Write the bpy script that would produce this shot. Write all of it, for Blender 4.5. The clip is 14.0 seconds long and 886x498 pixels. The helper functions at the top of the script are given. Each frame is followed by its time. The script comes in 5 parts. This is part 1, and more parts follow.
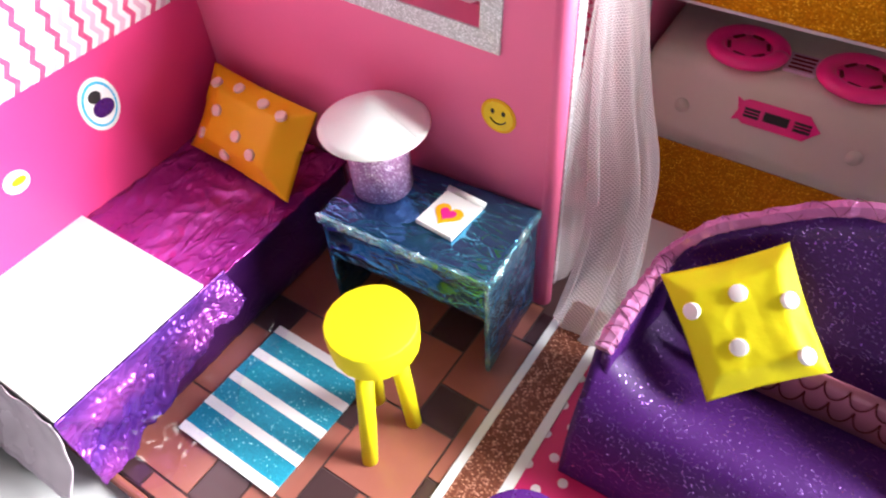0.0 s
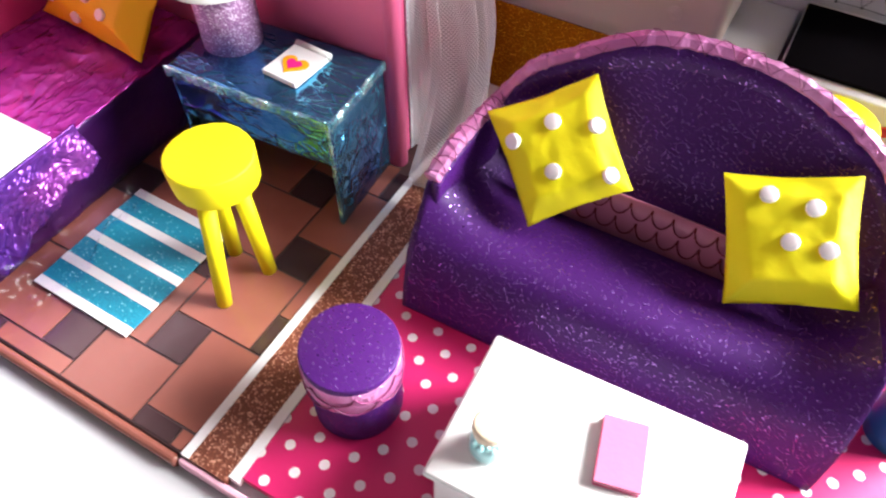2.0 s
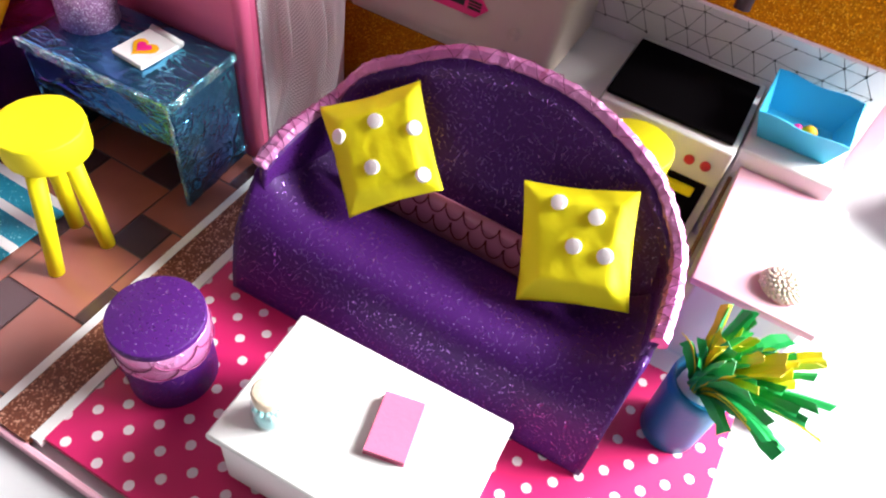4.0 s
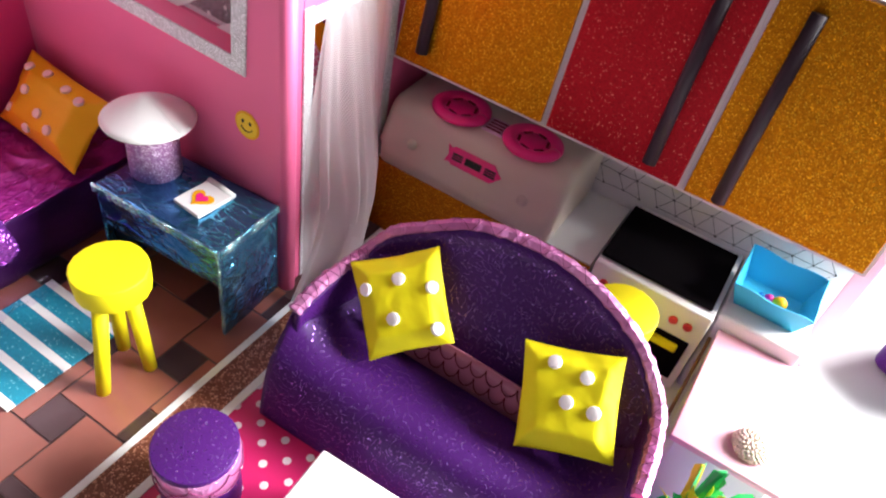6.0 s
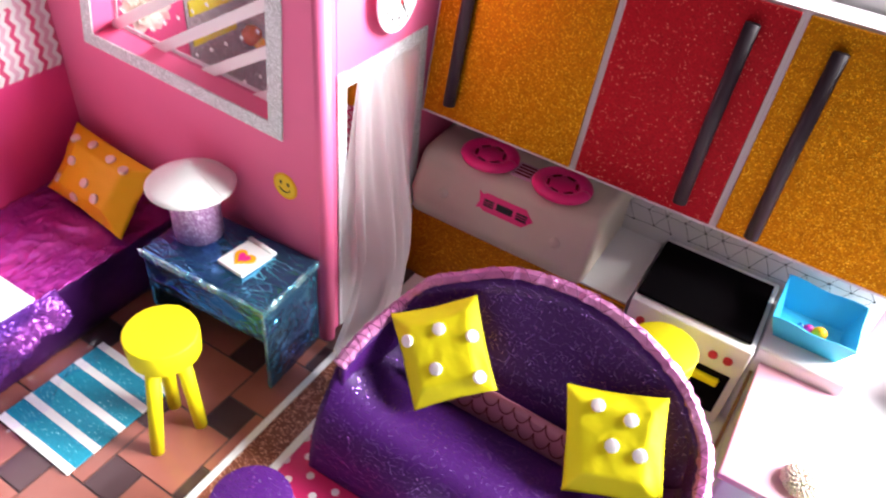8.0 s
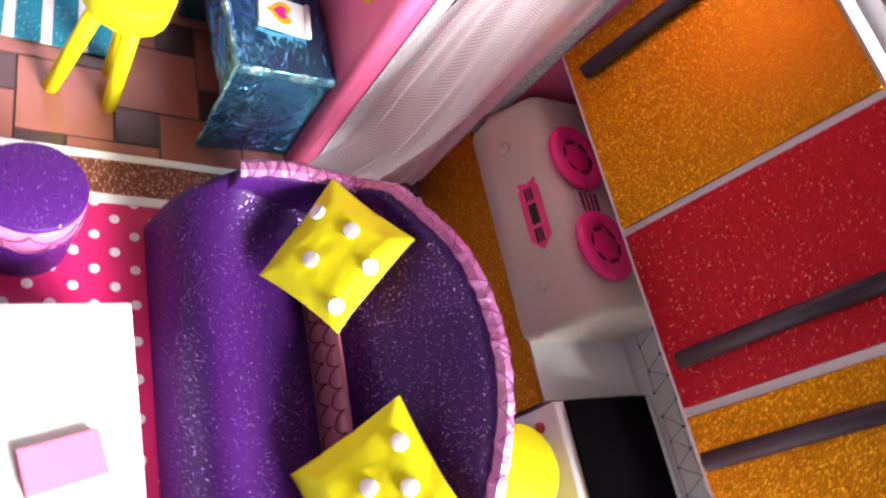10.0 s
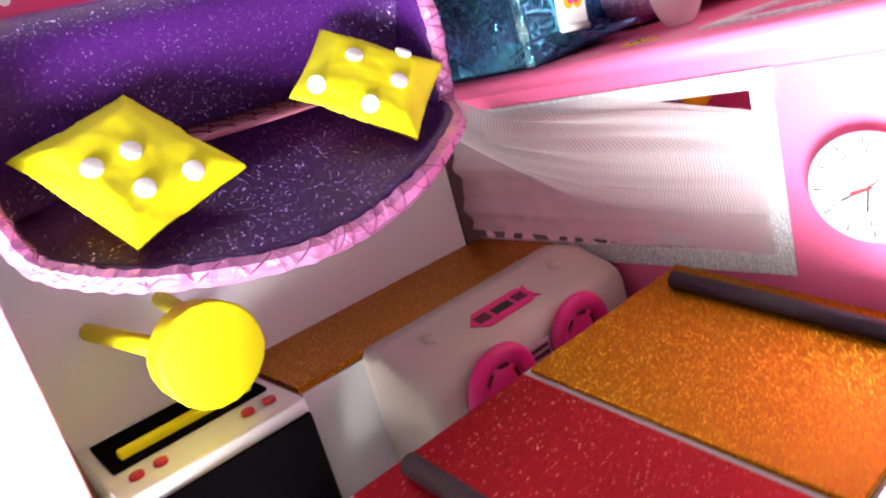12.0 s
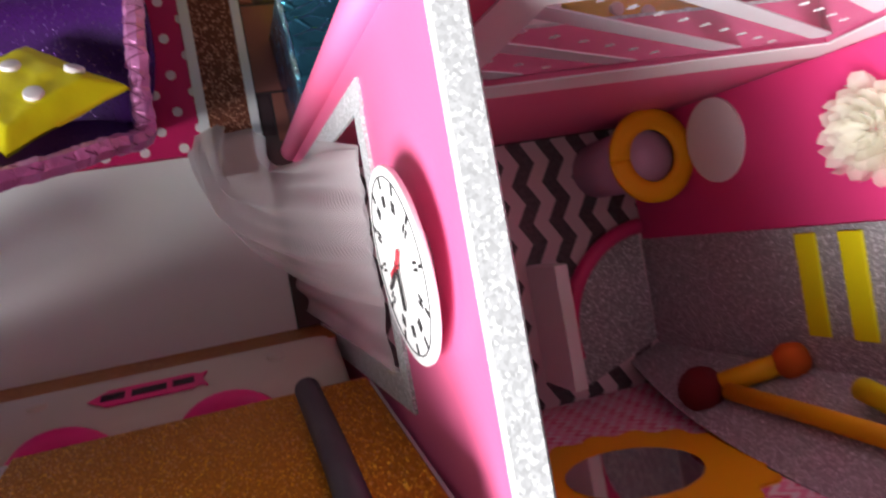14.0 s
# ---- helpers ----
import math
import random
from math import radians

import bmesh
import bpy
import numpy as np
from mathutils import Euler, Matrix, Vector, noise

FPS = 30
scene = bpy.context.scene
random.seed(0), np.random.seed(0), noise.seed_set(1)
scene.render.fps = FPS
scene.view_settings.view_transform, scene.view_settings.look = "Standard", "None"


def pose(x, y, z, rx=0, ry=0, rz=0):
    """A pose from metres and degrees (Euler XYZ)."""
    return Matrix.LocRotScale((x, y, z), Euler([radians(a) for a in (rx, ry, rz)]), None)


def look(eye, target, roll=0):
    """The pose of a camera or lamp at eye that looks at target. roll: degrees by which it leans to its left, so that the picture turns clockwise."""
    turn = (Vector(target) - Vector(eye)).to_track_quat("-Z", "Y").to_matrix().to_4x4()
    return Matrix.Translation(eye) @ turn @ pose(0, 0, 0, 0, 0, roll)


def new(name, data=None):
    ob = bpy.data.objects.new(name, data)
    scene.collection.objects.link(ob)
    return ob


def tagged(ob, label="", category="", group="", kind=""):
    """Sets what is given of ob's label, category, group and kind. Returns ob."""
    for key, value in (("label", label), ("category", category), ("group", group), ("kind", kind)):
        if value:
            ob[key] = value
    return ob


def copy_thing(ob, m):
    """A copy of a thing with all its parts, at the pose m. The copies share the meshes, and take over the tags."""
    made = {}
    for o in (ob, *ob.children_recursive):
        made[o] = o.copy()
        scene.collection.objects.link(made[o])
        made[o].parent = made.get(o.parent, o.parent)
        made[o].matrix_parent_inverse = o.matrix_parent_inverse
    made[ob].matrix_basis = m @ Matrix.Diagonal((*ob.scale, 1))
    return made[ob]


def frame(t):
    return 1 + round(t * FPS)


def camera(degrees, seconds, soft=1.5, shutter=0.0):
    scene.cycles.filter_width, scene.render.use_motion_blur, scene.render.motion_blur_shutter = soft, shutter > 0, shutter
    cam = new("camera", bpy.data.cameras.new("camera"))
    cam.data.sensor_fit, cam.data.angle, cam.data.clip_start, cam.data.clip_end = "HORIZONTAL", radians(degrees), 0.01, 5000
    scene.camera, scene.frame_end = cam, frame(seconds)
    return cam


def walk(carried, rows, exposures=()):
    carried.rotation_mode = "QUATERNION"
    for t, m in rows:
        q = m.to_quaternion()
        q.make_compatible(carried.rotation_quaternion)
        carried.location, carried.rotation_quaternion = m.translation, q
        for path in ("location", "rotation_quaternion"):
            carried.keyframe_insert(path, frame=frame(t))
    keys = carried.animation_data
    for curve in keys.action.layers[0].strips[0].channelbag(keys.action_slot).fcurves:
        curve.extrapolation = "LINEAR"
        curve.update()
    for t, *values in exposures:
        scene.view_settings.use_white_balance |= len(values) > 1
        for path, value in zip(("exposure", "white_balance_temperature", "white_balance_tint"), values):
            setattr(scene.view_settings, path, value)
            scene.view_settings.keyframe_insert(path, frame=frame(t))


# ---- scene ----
cam = camera(63.4, 14.0, soft=2.1, shutter=0.35)
PATH = [
    (0, (0.0882, -0.1751, 0.2550), (0.0070, -0.0684, 0.1066), -4.70),
    (0.5, (0.0982, -0.1751, 0.2540), (0.0222, -0.0677, 0.1034), -3.44),
    (1, (0.1088, -0.1787, 0.2508), (0.0375, -0.0703, 0.0987), -1.42),
    (1.5, (0.1187, -0.1854, 0.2459), (0.0529, -0.0769, 0.0913), -0.03),
    (2, (0.1383, -0.1920, 0.2382), (0.0778, -0.0843, 0.0808), 0.43),
    (2.5, (0.1553, -0.1944, 0.2377), (0.0993, -0.0843, 0.0804), 2.38),
    (2.7, (0.1635, -0.1933, 0.2382), (0.1099, -0.0823, 0.0807), 3.45),
    (4.8, (0.1874, -0.1838, 0.2618), (0.1368, -0.0594, 0.1135), 12.40),
    (5, (0.1855, -0.1845, 0.2665), (0.1326, -0.0590, 0.1200), 11.94),
    (5.5, (0.1829, -0.1926, 0.2806), (0.1211, -0.0634, 0.1410), 7.85),
    (6, (0.1809, -0.1971, 0.2924), (0.1211, -0.0640, 0.1557), 11.97),
    (6.5, (0.1732, -0.2002, 0.3027), (0.1063, -0.0662, 0.1701), 8.33),
    (7, (0.1688, -0.2019, 0.3108), (0.0975, -0.0671, 0.1814), 6.01),
    (7.5, (0.1670, -0.2014, 0.3117), (0.0922, -0.0664, 0.1844), 3.89),
    (8, (0.1748, -0.1989, 0.3041), (0.1056, -0.0658, 0.1719), 6.91),
    (8.5, (0.1845, -0.1820, 0.2841), (0.1242, -0.0439, 0.1526), 20.06),
    (8.7, (0.1824, -0.1785, 0.2723), (0.1276, -0.0390, 0.1398), 28.37),
    (10.8, (0.2262, -0.0775, 0.2600), (0.1188, 0.0072, 0.1155), 67.60),
    (11, (0.2399, -0.0651, 0.2452), (0.1204, 0.0011, 0.0991), 69.54),
    (11.5, (0.2468, -0.0278, 0.2781), (0.1184, 0.0278, 0.1352), 82.46),
    (12, (0.2242, -0.0181, 0.2642), (0.1096, 0.0363, 0.1095), 94.37),
    (12.5, (0.1657, -0.0066, 0.2760), (0.0626, 0.0408, 0.1112), 98.56),
    (13, (0.1037, 0.0256, 0.3084), (0.0137, 0.0617, 0.1336), 97.71),
    (13.5, (0.0596, 0.0456, 0.3079), (-0.0216, 0.0704, 0.1269), 95.66),
    (14, (0.0339, 0.0505, 0.2983), (-0.0224, 0.0551, 0.1064), 84.31),
]
walk(cam, [(t, look(eye, target, roll)) for t, eye, target, roll in PATH],
     exposures=[(0.0, 0.88), (2.7, 0.7), (5.0, 0.42), (7.5, 0.78), (8.7, 0.8), (10.8, 1.1), (11.5, 1.2), (12.0, 1.05), (12.5, 0.9), (13.0, 0.15), (13.2, -0.25), (13.5, -0.46), (14.0, -0.42)])

# ---------------------------------------------------------------- light
world = bpy.data.worlds.new("world")
scene.world = world
world.use_nodes = True
_sky = world.node_tree.nodes.new("ShaderNodeTexSky")
_sky.sky_type = "NISHITA"
_sky.sun_disc = False
_sky.sun_elevation, _sky.sun_rotation = radians(40), radians(60)
_bg = world.node_tree.nodes["Background"]
world.node_tree.links.new(_sky.outputs["Color"], _bg.inputs["Color"])
_bg.inputs["Strength"].default_value = 0.1

_sun = new("window_daylight", bpy.data.lights.new("window_daylight", "AREA"))
_sun.data.shape, _sun.data.size, _sun.data.size_y = "RECTANGLE", 1.3, 1.1
_sun.data.energy, _sun.data.color = 240.0, (0.99, 0.985, 0.985)
_sun.matrix_world = look((1.72, 1.12, 1.08), (0.05, 0.0, 0.05))


# ---------------------------------------------------------------- materials
def nodes_of(name):
    m = bpy.data.materials.new(name)
    m.use_nodes = True
    nt = m.node_tree
    return m, nt, nt.nodes["Principled BSDF"]


def add(nt, kind, **values):
    n = nt.nodes.new(kind)
    for key, value in values.items():
        n.inputs[key].default_value = value
    return n


def mixed(nt, fac, a, b):
    """Colour mix; fac a socket or number, a and b sockets or colours."""
    n = nt.nodes.new("ShaderNodeMix")
    n.data_type = "RGBA"
    for slot, v in ((0, fac), (6, a), (7, b)):
        if isinstance(v, bpy.types.NodeSocket):
            nt.links.new(v, n.inputs[slot])
        else:
            n.inputs[slot].default_value = v if slot == 0 else (*v[:3], 1)
    return n.outputs[2]


def calc(nt, op, a, b=0.0, c=0.0):
    n = nt.nodes.new("ShaderNodeMath")
    n.operation = op
    for slot, v in ((0, a), (1, b), (2, c)):
        if isinstance(v, bpy.types.NodeSocket):
            nt.links.new(v, n.inputs[slot])
        else:
            n.inputs[slot].default_value = v
    return n.outputs[0]


def coords(nt):
    return nt.nodes.new("ShaderNodeTexCoord").outputs["Object"]


def noisy(nt, where, scale, detail=3.0, rough=0.55):
    n = add(nt, "ShaderNodeTexNoise", Scale=scale, Detail=detail, Roughness=rough)
    nt.links.new(where, n.inputs["Vector"])
    return n.outputs["Fac"]


def bumped(nt, bsdf, height, strength, distance):
    n = add(nt, "ShaderNodeBump", Strength=strength, Distance=distance)
    nt.links.new(height, n.inputs["Height"])
    nt.links.new(n.outputs["Normal"], bsdf.inputs["Normal"])
    return n


def shift(c, f):
    return tuple(min(1.0, v * f) for v in c)


def paper(name, col, rough=0.55, grain=900.0, vary=0.14, bump=0.25, metal=0.0, spec=0.5, each=0.0):
    """Card, paper, foam and plastic: two scales of tone, fine relief."""
    m, nt, b = nodes_of(name)
    w = coords(nt)
    big, fine = noisy(nt, w, 38.0), noisy(nt, w, grain, 4.0)
    tone = mixed(nt, big, shift(col, 1 - vary), shift(col, 1 + vary * 0.6))
    tone = mixed(nt, calc(nt, "MULTIPLY", fine, 0.35), tone, shift(col, 1 - vary * 0.8))
    if each:
        one = nt.nodes.new("ShaderNodeObjectInfo").outputs["Random"]
        tone = mixed(nt, calc(nt, "MULTIPLY", one, each), tone, shift(col, 0.45))
    nt.links.new(tone, b.inputs["Base Color"])
    rr = calc(nt, "MULTIPLY_ADD", big, 0.18, rough - 0.09)
    nt.links.new(rr, b.inputs["Roughness"])
    b.inputs["Metallic"].default_value = metal
    b.inputs["Specular IOR Level"].default_value = spec
    bumped(nt, b, calc(nt, "ADD", calc(nt, "MULTIPLY", big, 2.0), fine), bump, 0.0003)
    return m


def glitter(name, base, fleck, cell=0.00055, share=0.2, rough=0.45, tilt=0.5, metal=0.35, spec=0.25, flake=0.34, sheen=0.0, pepper=0.7):
    """Glitter foam or card: tiny tilted metal flakes in a coloured ground."""
    m, nt, b = nodes_of(name)
    w = coords(nt)
    vor = add(nt, "ShaderNodeTexVoronoi", Scale=1.0 / cell)
    nt.links.new(w, vor.inputs["Vector"])
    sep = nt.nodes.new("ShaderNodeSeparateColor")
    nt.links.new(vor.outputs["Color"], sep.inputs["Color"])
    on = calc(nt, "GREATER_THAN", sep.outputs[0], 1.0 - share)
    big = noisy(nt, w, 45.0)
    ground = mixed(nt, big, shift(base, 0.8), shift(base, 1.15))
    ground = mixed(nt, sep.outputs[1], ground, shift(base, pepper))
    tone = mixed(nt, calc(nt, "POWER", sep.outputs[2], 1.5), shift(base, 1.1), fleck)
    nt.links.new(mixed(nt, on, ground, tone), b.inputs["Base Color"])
    nt.links.new(calc(nt, "MULTIPLY_ADD", on, metal - sheen, sheen), b.inputs["Metallic"])
    nt.links.new(calc(nt, "MULTIPLY_ADD", on, flake - rough, rough), b.inputs["Roughness"])
    b.inputs["Specular IOR Level"].default_value = spec
    geo = nt.nodes.new("ShaderNodeNewGeometry")
    off = nt.nodes.new("ShaderNodeVectorMath")
    off.operation = "SUBTRACT"
    nt.links.new(vor.outputs["Color"], off.inputs[0])
    off.inputs[1].default_value = (0.5, 0.5, 0.5)
    sc = nt.nodes.new("ShaderNodeVectorMath")
    sc.operation = "SCALE"
    nt.links.new(off.outputs[0], sc.inputs[0])
    nt.links.new(calc(nt, "MULTIPLY_ADD", on, tilt * 0.75, tilt * 0.25), sc.inputs["Scale"])
    su = nt.nodes.new("ShaderNodeVectorMath")
    nt.links.new(geo.outputs["Normal"], su.inputs[0])
    nt.links.new(sc.outputs[0], su.inputs[1])
    no = nt.nodes.new("ShaderNodeVectorMath")
    no.operation = "NORMALIZE"
    nt.links.new(su.outputs[0], no.inputs[0])
    nt.links.new(no.outputs[0], b.inputs["Normal"])
    return m


def foil(name, c1, c2, c3, rough=0.2, wave=0.0004, crease=0.0004, scale=60.0, metal=0.85, stretch=(1.0, 1.0, 1.0), hue_scale=24.0):
    """Wrapping film: hue that drifts slowly, soft waves and sharp creases."""
    m, nt, b = nodes_of(name)
    mp = add(nt, "ShaderNodeMapping", Scale=stretch, Rotation=(0.3, 0.2, 0.5))
    nt.links.new(coords(nt), mp.inputs["Vector"])
    w = mp.outputs["Vector"]
    nz = add(nt, "ShaderNodeTexNoise", Scale=scale * 0.5, Detail=2.0)
    nt.links.new(w, nz.inputs["Vector"])
    s = nt.nodes.new("ShaderNodeVectorMath")
    s.operation = "SCALE"
    s.inputs["Scale"].default_value = 0.9 / scale
    nt.links.new(nz.outputs["Color"], s.inputs[0])
    warp = nt.nodes.new("ShaderNodeVectorMath")
    nt.links.new(w, warp.inputs[0])
    nt.links.new(s.outputs[0], warp.inputs[1])
    slow, fine = noisy(nt, w, hue_scale, 1.0), noisy(nt, w, scale * 2.0, 3.0)
    ramp = nt.nodes.new("ShaderNodeValToRGB")
    e = ramp.color_ramp.elements
    e[0].position, e[0].color = 0.34, (*c1, 1)
    e[1].position, e[1].color = 0.68, (*c3, 1)
    k = e.new(0.5)
    k.color = (*c2, 1)
    nt.links.new(calc(nt, "MULTIPLY_ADD", fine, 0.08, calc(nt, "MULTIPLY", slow, 0.95)), ramp.inputs["Fac"])
    nt.links.new(ramp.outputs["Color"], b.inputs["Base Color"])
    b.inputs["Metallic"].default_value = metal
    nt.links.new(calc(nt, "MULTIPLY_ADD", fine, 0.14, rough - 0.07), b.inputs["Roughness"])
    # soft waves, then long creases and short ones between them
    soft = add(nt, "ShaderNodeBump", Strength=1.0, Distance=wave)
    nt.links.new(noisy(nt, warp.outputs[0], scale * 0.6, 1.0), soft.inputs["Height"])
    last = soft
    for k, d in ((1.0, crease), (2.7, crease * 0.4)):
        r = add(nt, "ShaderNodeTexVoronoi", Scale=scale * k)
        r.feature = "DISTANCE_TO_EDGE"
        nt.links.new(warp.outputs[0], r.inputs["Vector"])
        line = add(nt, "ShaderNodeMapRange")
        line.interpolation_type = "SMOOTHSTEP"
        line.inputs["From Min"].default_value, line.inputs["From Max"].default_value = 0.0, 0.16
        line.inputs["To Min"].default_value, line.inputs["To Max"].default_value = 1.0, 0.0
        nt.links.new(r.outputs["Distance"], line.inputs["Value"])
        some = add(nt, "ShaderNodeMapRange")
        some.inputs["From Min"].default_value, some.inputs["From Max"].default_value = 0.42, 0.62
        nt.links.new(noisy(nt, w, scale * 0.4 * k, 1.0), some.inputs["Value"])
        fold = add(nt, "ShaderNodeBump", Strength=1.0, Distance=d)
        nt.links.new(calc(nt, "MULTIPLY", line.outputs[0], some.outputs[0]), fold.inputs["Height"])
        nt.links.new(last.outputs["Normal"], fold.inputs["Normal"])
        last = fold
    nt.links.new(last.outputs["Normal"], b.inputs["Normal"])
    return m


def chevron(name, cols, axis_a, axis_b, period, amp, stripe, rough=0.5):
    """Printed zigzag paper: rows of colours stacked along axis_b, zigzag along axis_a."""
    m, nt, b = nodes_of(name)
    sep = nt.nodes.new("ShaderNodeSeparateXYZ")
    nt.links.new(coords(nt), sep.inputs[0])
    u, v = sep.outputs[axis_a], sep.outputs[axis_b]
    tri = calc(nt, "PINGPONG", calc(nt, "DIVIDE", u, period), 0.5)
    row = calc(nt, "DIVIDE", calc(nt, "ADD", v, calc(nt, "MULTIPLY", tri, amp * 2.0)), stripe * len(cols))
    ramp = nt.nodes.new("ShaderNodeValToRGB")
    ramp.color_ramp.interpolation = "CONSTANT"
    e = ramp.color_ramp.elements
    e[0].position, e[0].color = 0.0, (*cols[0], 1)
    e[1].position, e[1].color = 1.0 / len(cols), (*cols[1], 1)
    for i, c in enumerate(cols[2:]):
        k = e.new((i + 2) / len(cols))
        k.color = (*c, 1)
    nt.links.new(calc(nt, "FRACT", row), ramp.inputs["Fac"])
    fine = noisy(nt, coords(nt), 500.0)
    nt.links.new(mixed(nt, calc(nt, "MULTIPLY", fine, 0.2), ramp.outputs["Color"], (0.8, 0.7, 0.75)), b.inputs["Base Color"])
    b.inputs["Roughness"].default_value = rough
    bumped(nt, b, fine, 0.15, 0.0003)
    return m


def polka(name, ground, dot, step, radius):
    m, nt, b = nodes_of(name)
    sep = nt.nodes.new("ShaderNodeSeparateXYZ")
    nt.links.new(coords(nt), sep.inputs[0])
    def ring(ox, oy):
        fx = calc(nt, "SUBTRACT", calc(nt, "FRACT", calc(nt, "ADD", calc(nt, "DIVIDE", sep.outputs[0], step), ox)), 0.5)
        fy = calc(nt, "SUBTRACT", calc(nt, "FRACT", calc(nt, "ADD", calc(nt, "DIVIDE", sep.outputs[1], step), oy)), 0.5)
        d = calc(nt, "SQRT", calc(nt, "ADD", calc(nt, "MULTIPLY", fx, fx), calc(nt, "MULTIPLY", fy, fy)))
        return calc(nt, "LESS_THAN", d, radius / step)
    on = calc(nt, "MAXIMUM", ring(10.0, 10.0), ring(10.5, 10.5))
    big = noisy(nt, coords(nt), 30.0)
    g = mixed(nt, big, shift(ground, 0.85), shift(ground, 1.1))
    nt.links.new(mixed(nt, on, g, dot), b.inputs["Base Color"])
    b.inputs["Roughness"].default_value = 0.4
    bumped(nt, b, noisy(nt, coords(nt), 300.0), 0.15, 0.0004)
    return m


def film_sheet(name, tint, alpha, rough=0.15, body=(0.85, 0.85, 0.88)):
    m, nt, b = nodes_of(name)
    tr = nt.nodes.new("ShaderNodeBsdfTransparent")
    tr.inputs["Color"].default_value = (*tint, 1)
    b.inputs["Base Color"].default_value = (*body, 1)
    b.inputs["Roughness"].default_value = rough
    mx = nt.nodes.new("ShaderNodeMixShader")
    mx.inputs[0].default_value = alpha
    nt.links.new(tr.outputs[0], mx.inputs[1])
    nt.links.new(b.outputs[0], mx.inputs[2])
    nt.links.new(mx.outputs[0], nt.nodes["Material Output"].inputs["Surface"])
    return m


def clear_wrap(name, tint):
    """Thin clear film that shows mostly by its glints."""
    m, nt, b = nodes_of(name)
    tr = nt.nodes.new("ShaderNodeBsdfTransparent")
    tr.inputs["Color"].default_value = (*tint, 1)
    gl = add(nt, "ShaderNodeBsdfGlossy", Roughness=0.24)
    fr = add(nt, "ShaderNodeFresnel", IOR=1.22)
    bp = add(nt, "ShaderNodeBump", Strength=0.25, Distance=0.001)
    nt.links.new(noisy(nt, coords(nt), 70.0, 2.0), bp.inputs["Height"])
    nt.links.new(bp.outputs["Normal"], gl.inputs["Normal"])
    mx = nt.nodes.new("ShaderNodeMixShader")
    nt.links.new(fr.outputs[0], mx.inputs[0])
    nt.links.new(tr.outputs[0], mx.inputs[1])
    nt.links.new(gl.outputs[0], mx.inputs[2])
    nt.links.new(mx.outputs[0], nt.nodes["Material Output"].inputs["Surface"])
    return m


def tulle(name):
    """Fine white net: round holes in a honeycomb that you look through."""
    m, nt, b = nodes_of(name)
    sep = nt.nodes.new("ShaderNodeSeparateXYZ")
    nt.links.new(nt.nodes.new("ShaderNodeUVMap").outputs["UV"], sep.inputs[0])
    a = calc(nt, "MULTIPLY", sep.outputs[0], 48.0)
    c = calc(nt, "MULTIPLY", sep.outputs[1], 92.0)

    def hole(oa, oc):
        da = calc(nt, "SUBTRACT", calc(nt, "FRACT", calc(nt, "ADD", a, oa)), 0.5)
        dc = calc(nt, "MULTIPLY", calc(nt, "SUBTRACT", calc(nt, "FRACT", calc(nt, "ADD", c, oc)), 0.5), 1.73)
        return calc(nt, "SQRT", calc(nt, "ADD", calc(nt, "MULTIPLY", da, da), calc(nt, "MULTIPLY", dc, dc)))
    d = calc(nt, "MINIMUM", hole(0.0, 0.0), hole(0.5, 0.5))
    soft = add(nt, "ShaderNodeMapRange")
    soft.inputs["From Min"].default_value, soft.inputs["From Max"].default_value = 0.28, 0.48
    nt.links.new(d, soft.inputs["Value"])
    tr = nt.nodes.new("ShaderNodeBsdfTransparent")
    b.inputs["Base Color"].default_value = (0.84, 0.79, 0.82, 1)
    b.inputs["Roughness"].default_value = 0.65
    tl = nt.nodes.new("ShaderNodeBsdfTranslucent")
    tl.inputs["Color"].default_value = (0.84, 0.79, 0.82, 1)
    bt = nt.nodes.new("ShaderNodeMixShader")
    bt.inputs[0].default_value = 0.45
    nt.links.new(b.outputs[0], bt.inputs[1])
    nt.links.new(tl.outputs[0], bt.inputs[2])
    mx = nt.nodes.new("ShaderNodeMixShader")
    nt.links.new(calc(nt, "MULTIPLY_ADD", soft.outputs[0], 0.54, 0.36), mx.inputs[0])
    nt.links.new(tr.outputs[0], mx.inputs[1])
    nt.links.new(bt.outputs[0], mx.inputs[2])
    nt.links.new(mx.outputs[0], nt.nodes["Material Output"].inputs["Surface"])
    return m


M = {}
M["cloth"] = paper("white_tablecloth", (0.55, 0.55, 0.57), 0.7, 500, 0.06)
M["plaster"] = paper("room_paint", (0.06, 0.059, 0.058), 0.8, 60, 0.08)
M["ceiling"] = paper("ceiling_paint", (0.11, 0.11, 0.108), 0.85, 60, 0.06)
M["woodfloor"] = paper("room_floor", (0.25, 0.17, 0.11), 0.5, 60, 0.3)
M["pink"] = paper("pink_foam_sheet", (0.80, 0.14, 0.31), 0.5, 700, 0.08, 0.2)
M["pinkdeep"] = paper("deep_pink_card", (0.78, 0.05, 0.225), 0.42, 700, 0.1, 0.2)
M["pinkpale"] = paper("pale_pink_foam", (0.80, 0.43, 0.54), 0.5, 700, 0.06, 0.2)
M["silver"] = glitter("silver_glitter_tape", (0.66, 0.67, 0.70), (0.95, 0.95, 1.0), 0.0005, 0.3, 0.4, 0.7)
M["capglit"] = glitter("white_silver_gem_tape", (0.70, 0.70, 0.72), (0.95, 0.95, 0.97), 0.0006, 0.22, 0.32, 0.22, 0.15)
M["greyglit"] = glitter("grey_glitter_sheet", (0.40, 0.38, 0.41), (0.95, 0.95, 1.0), 0.00055, 0.3, 0.4, 0.7)
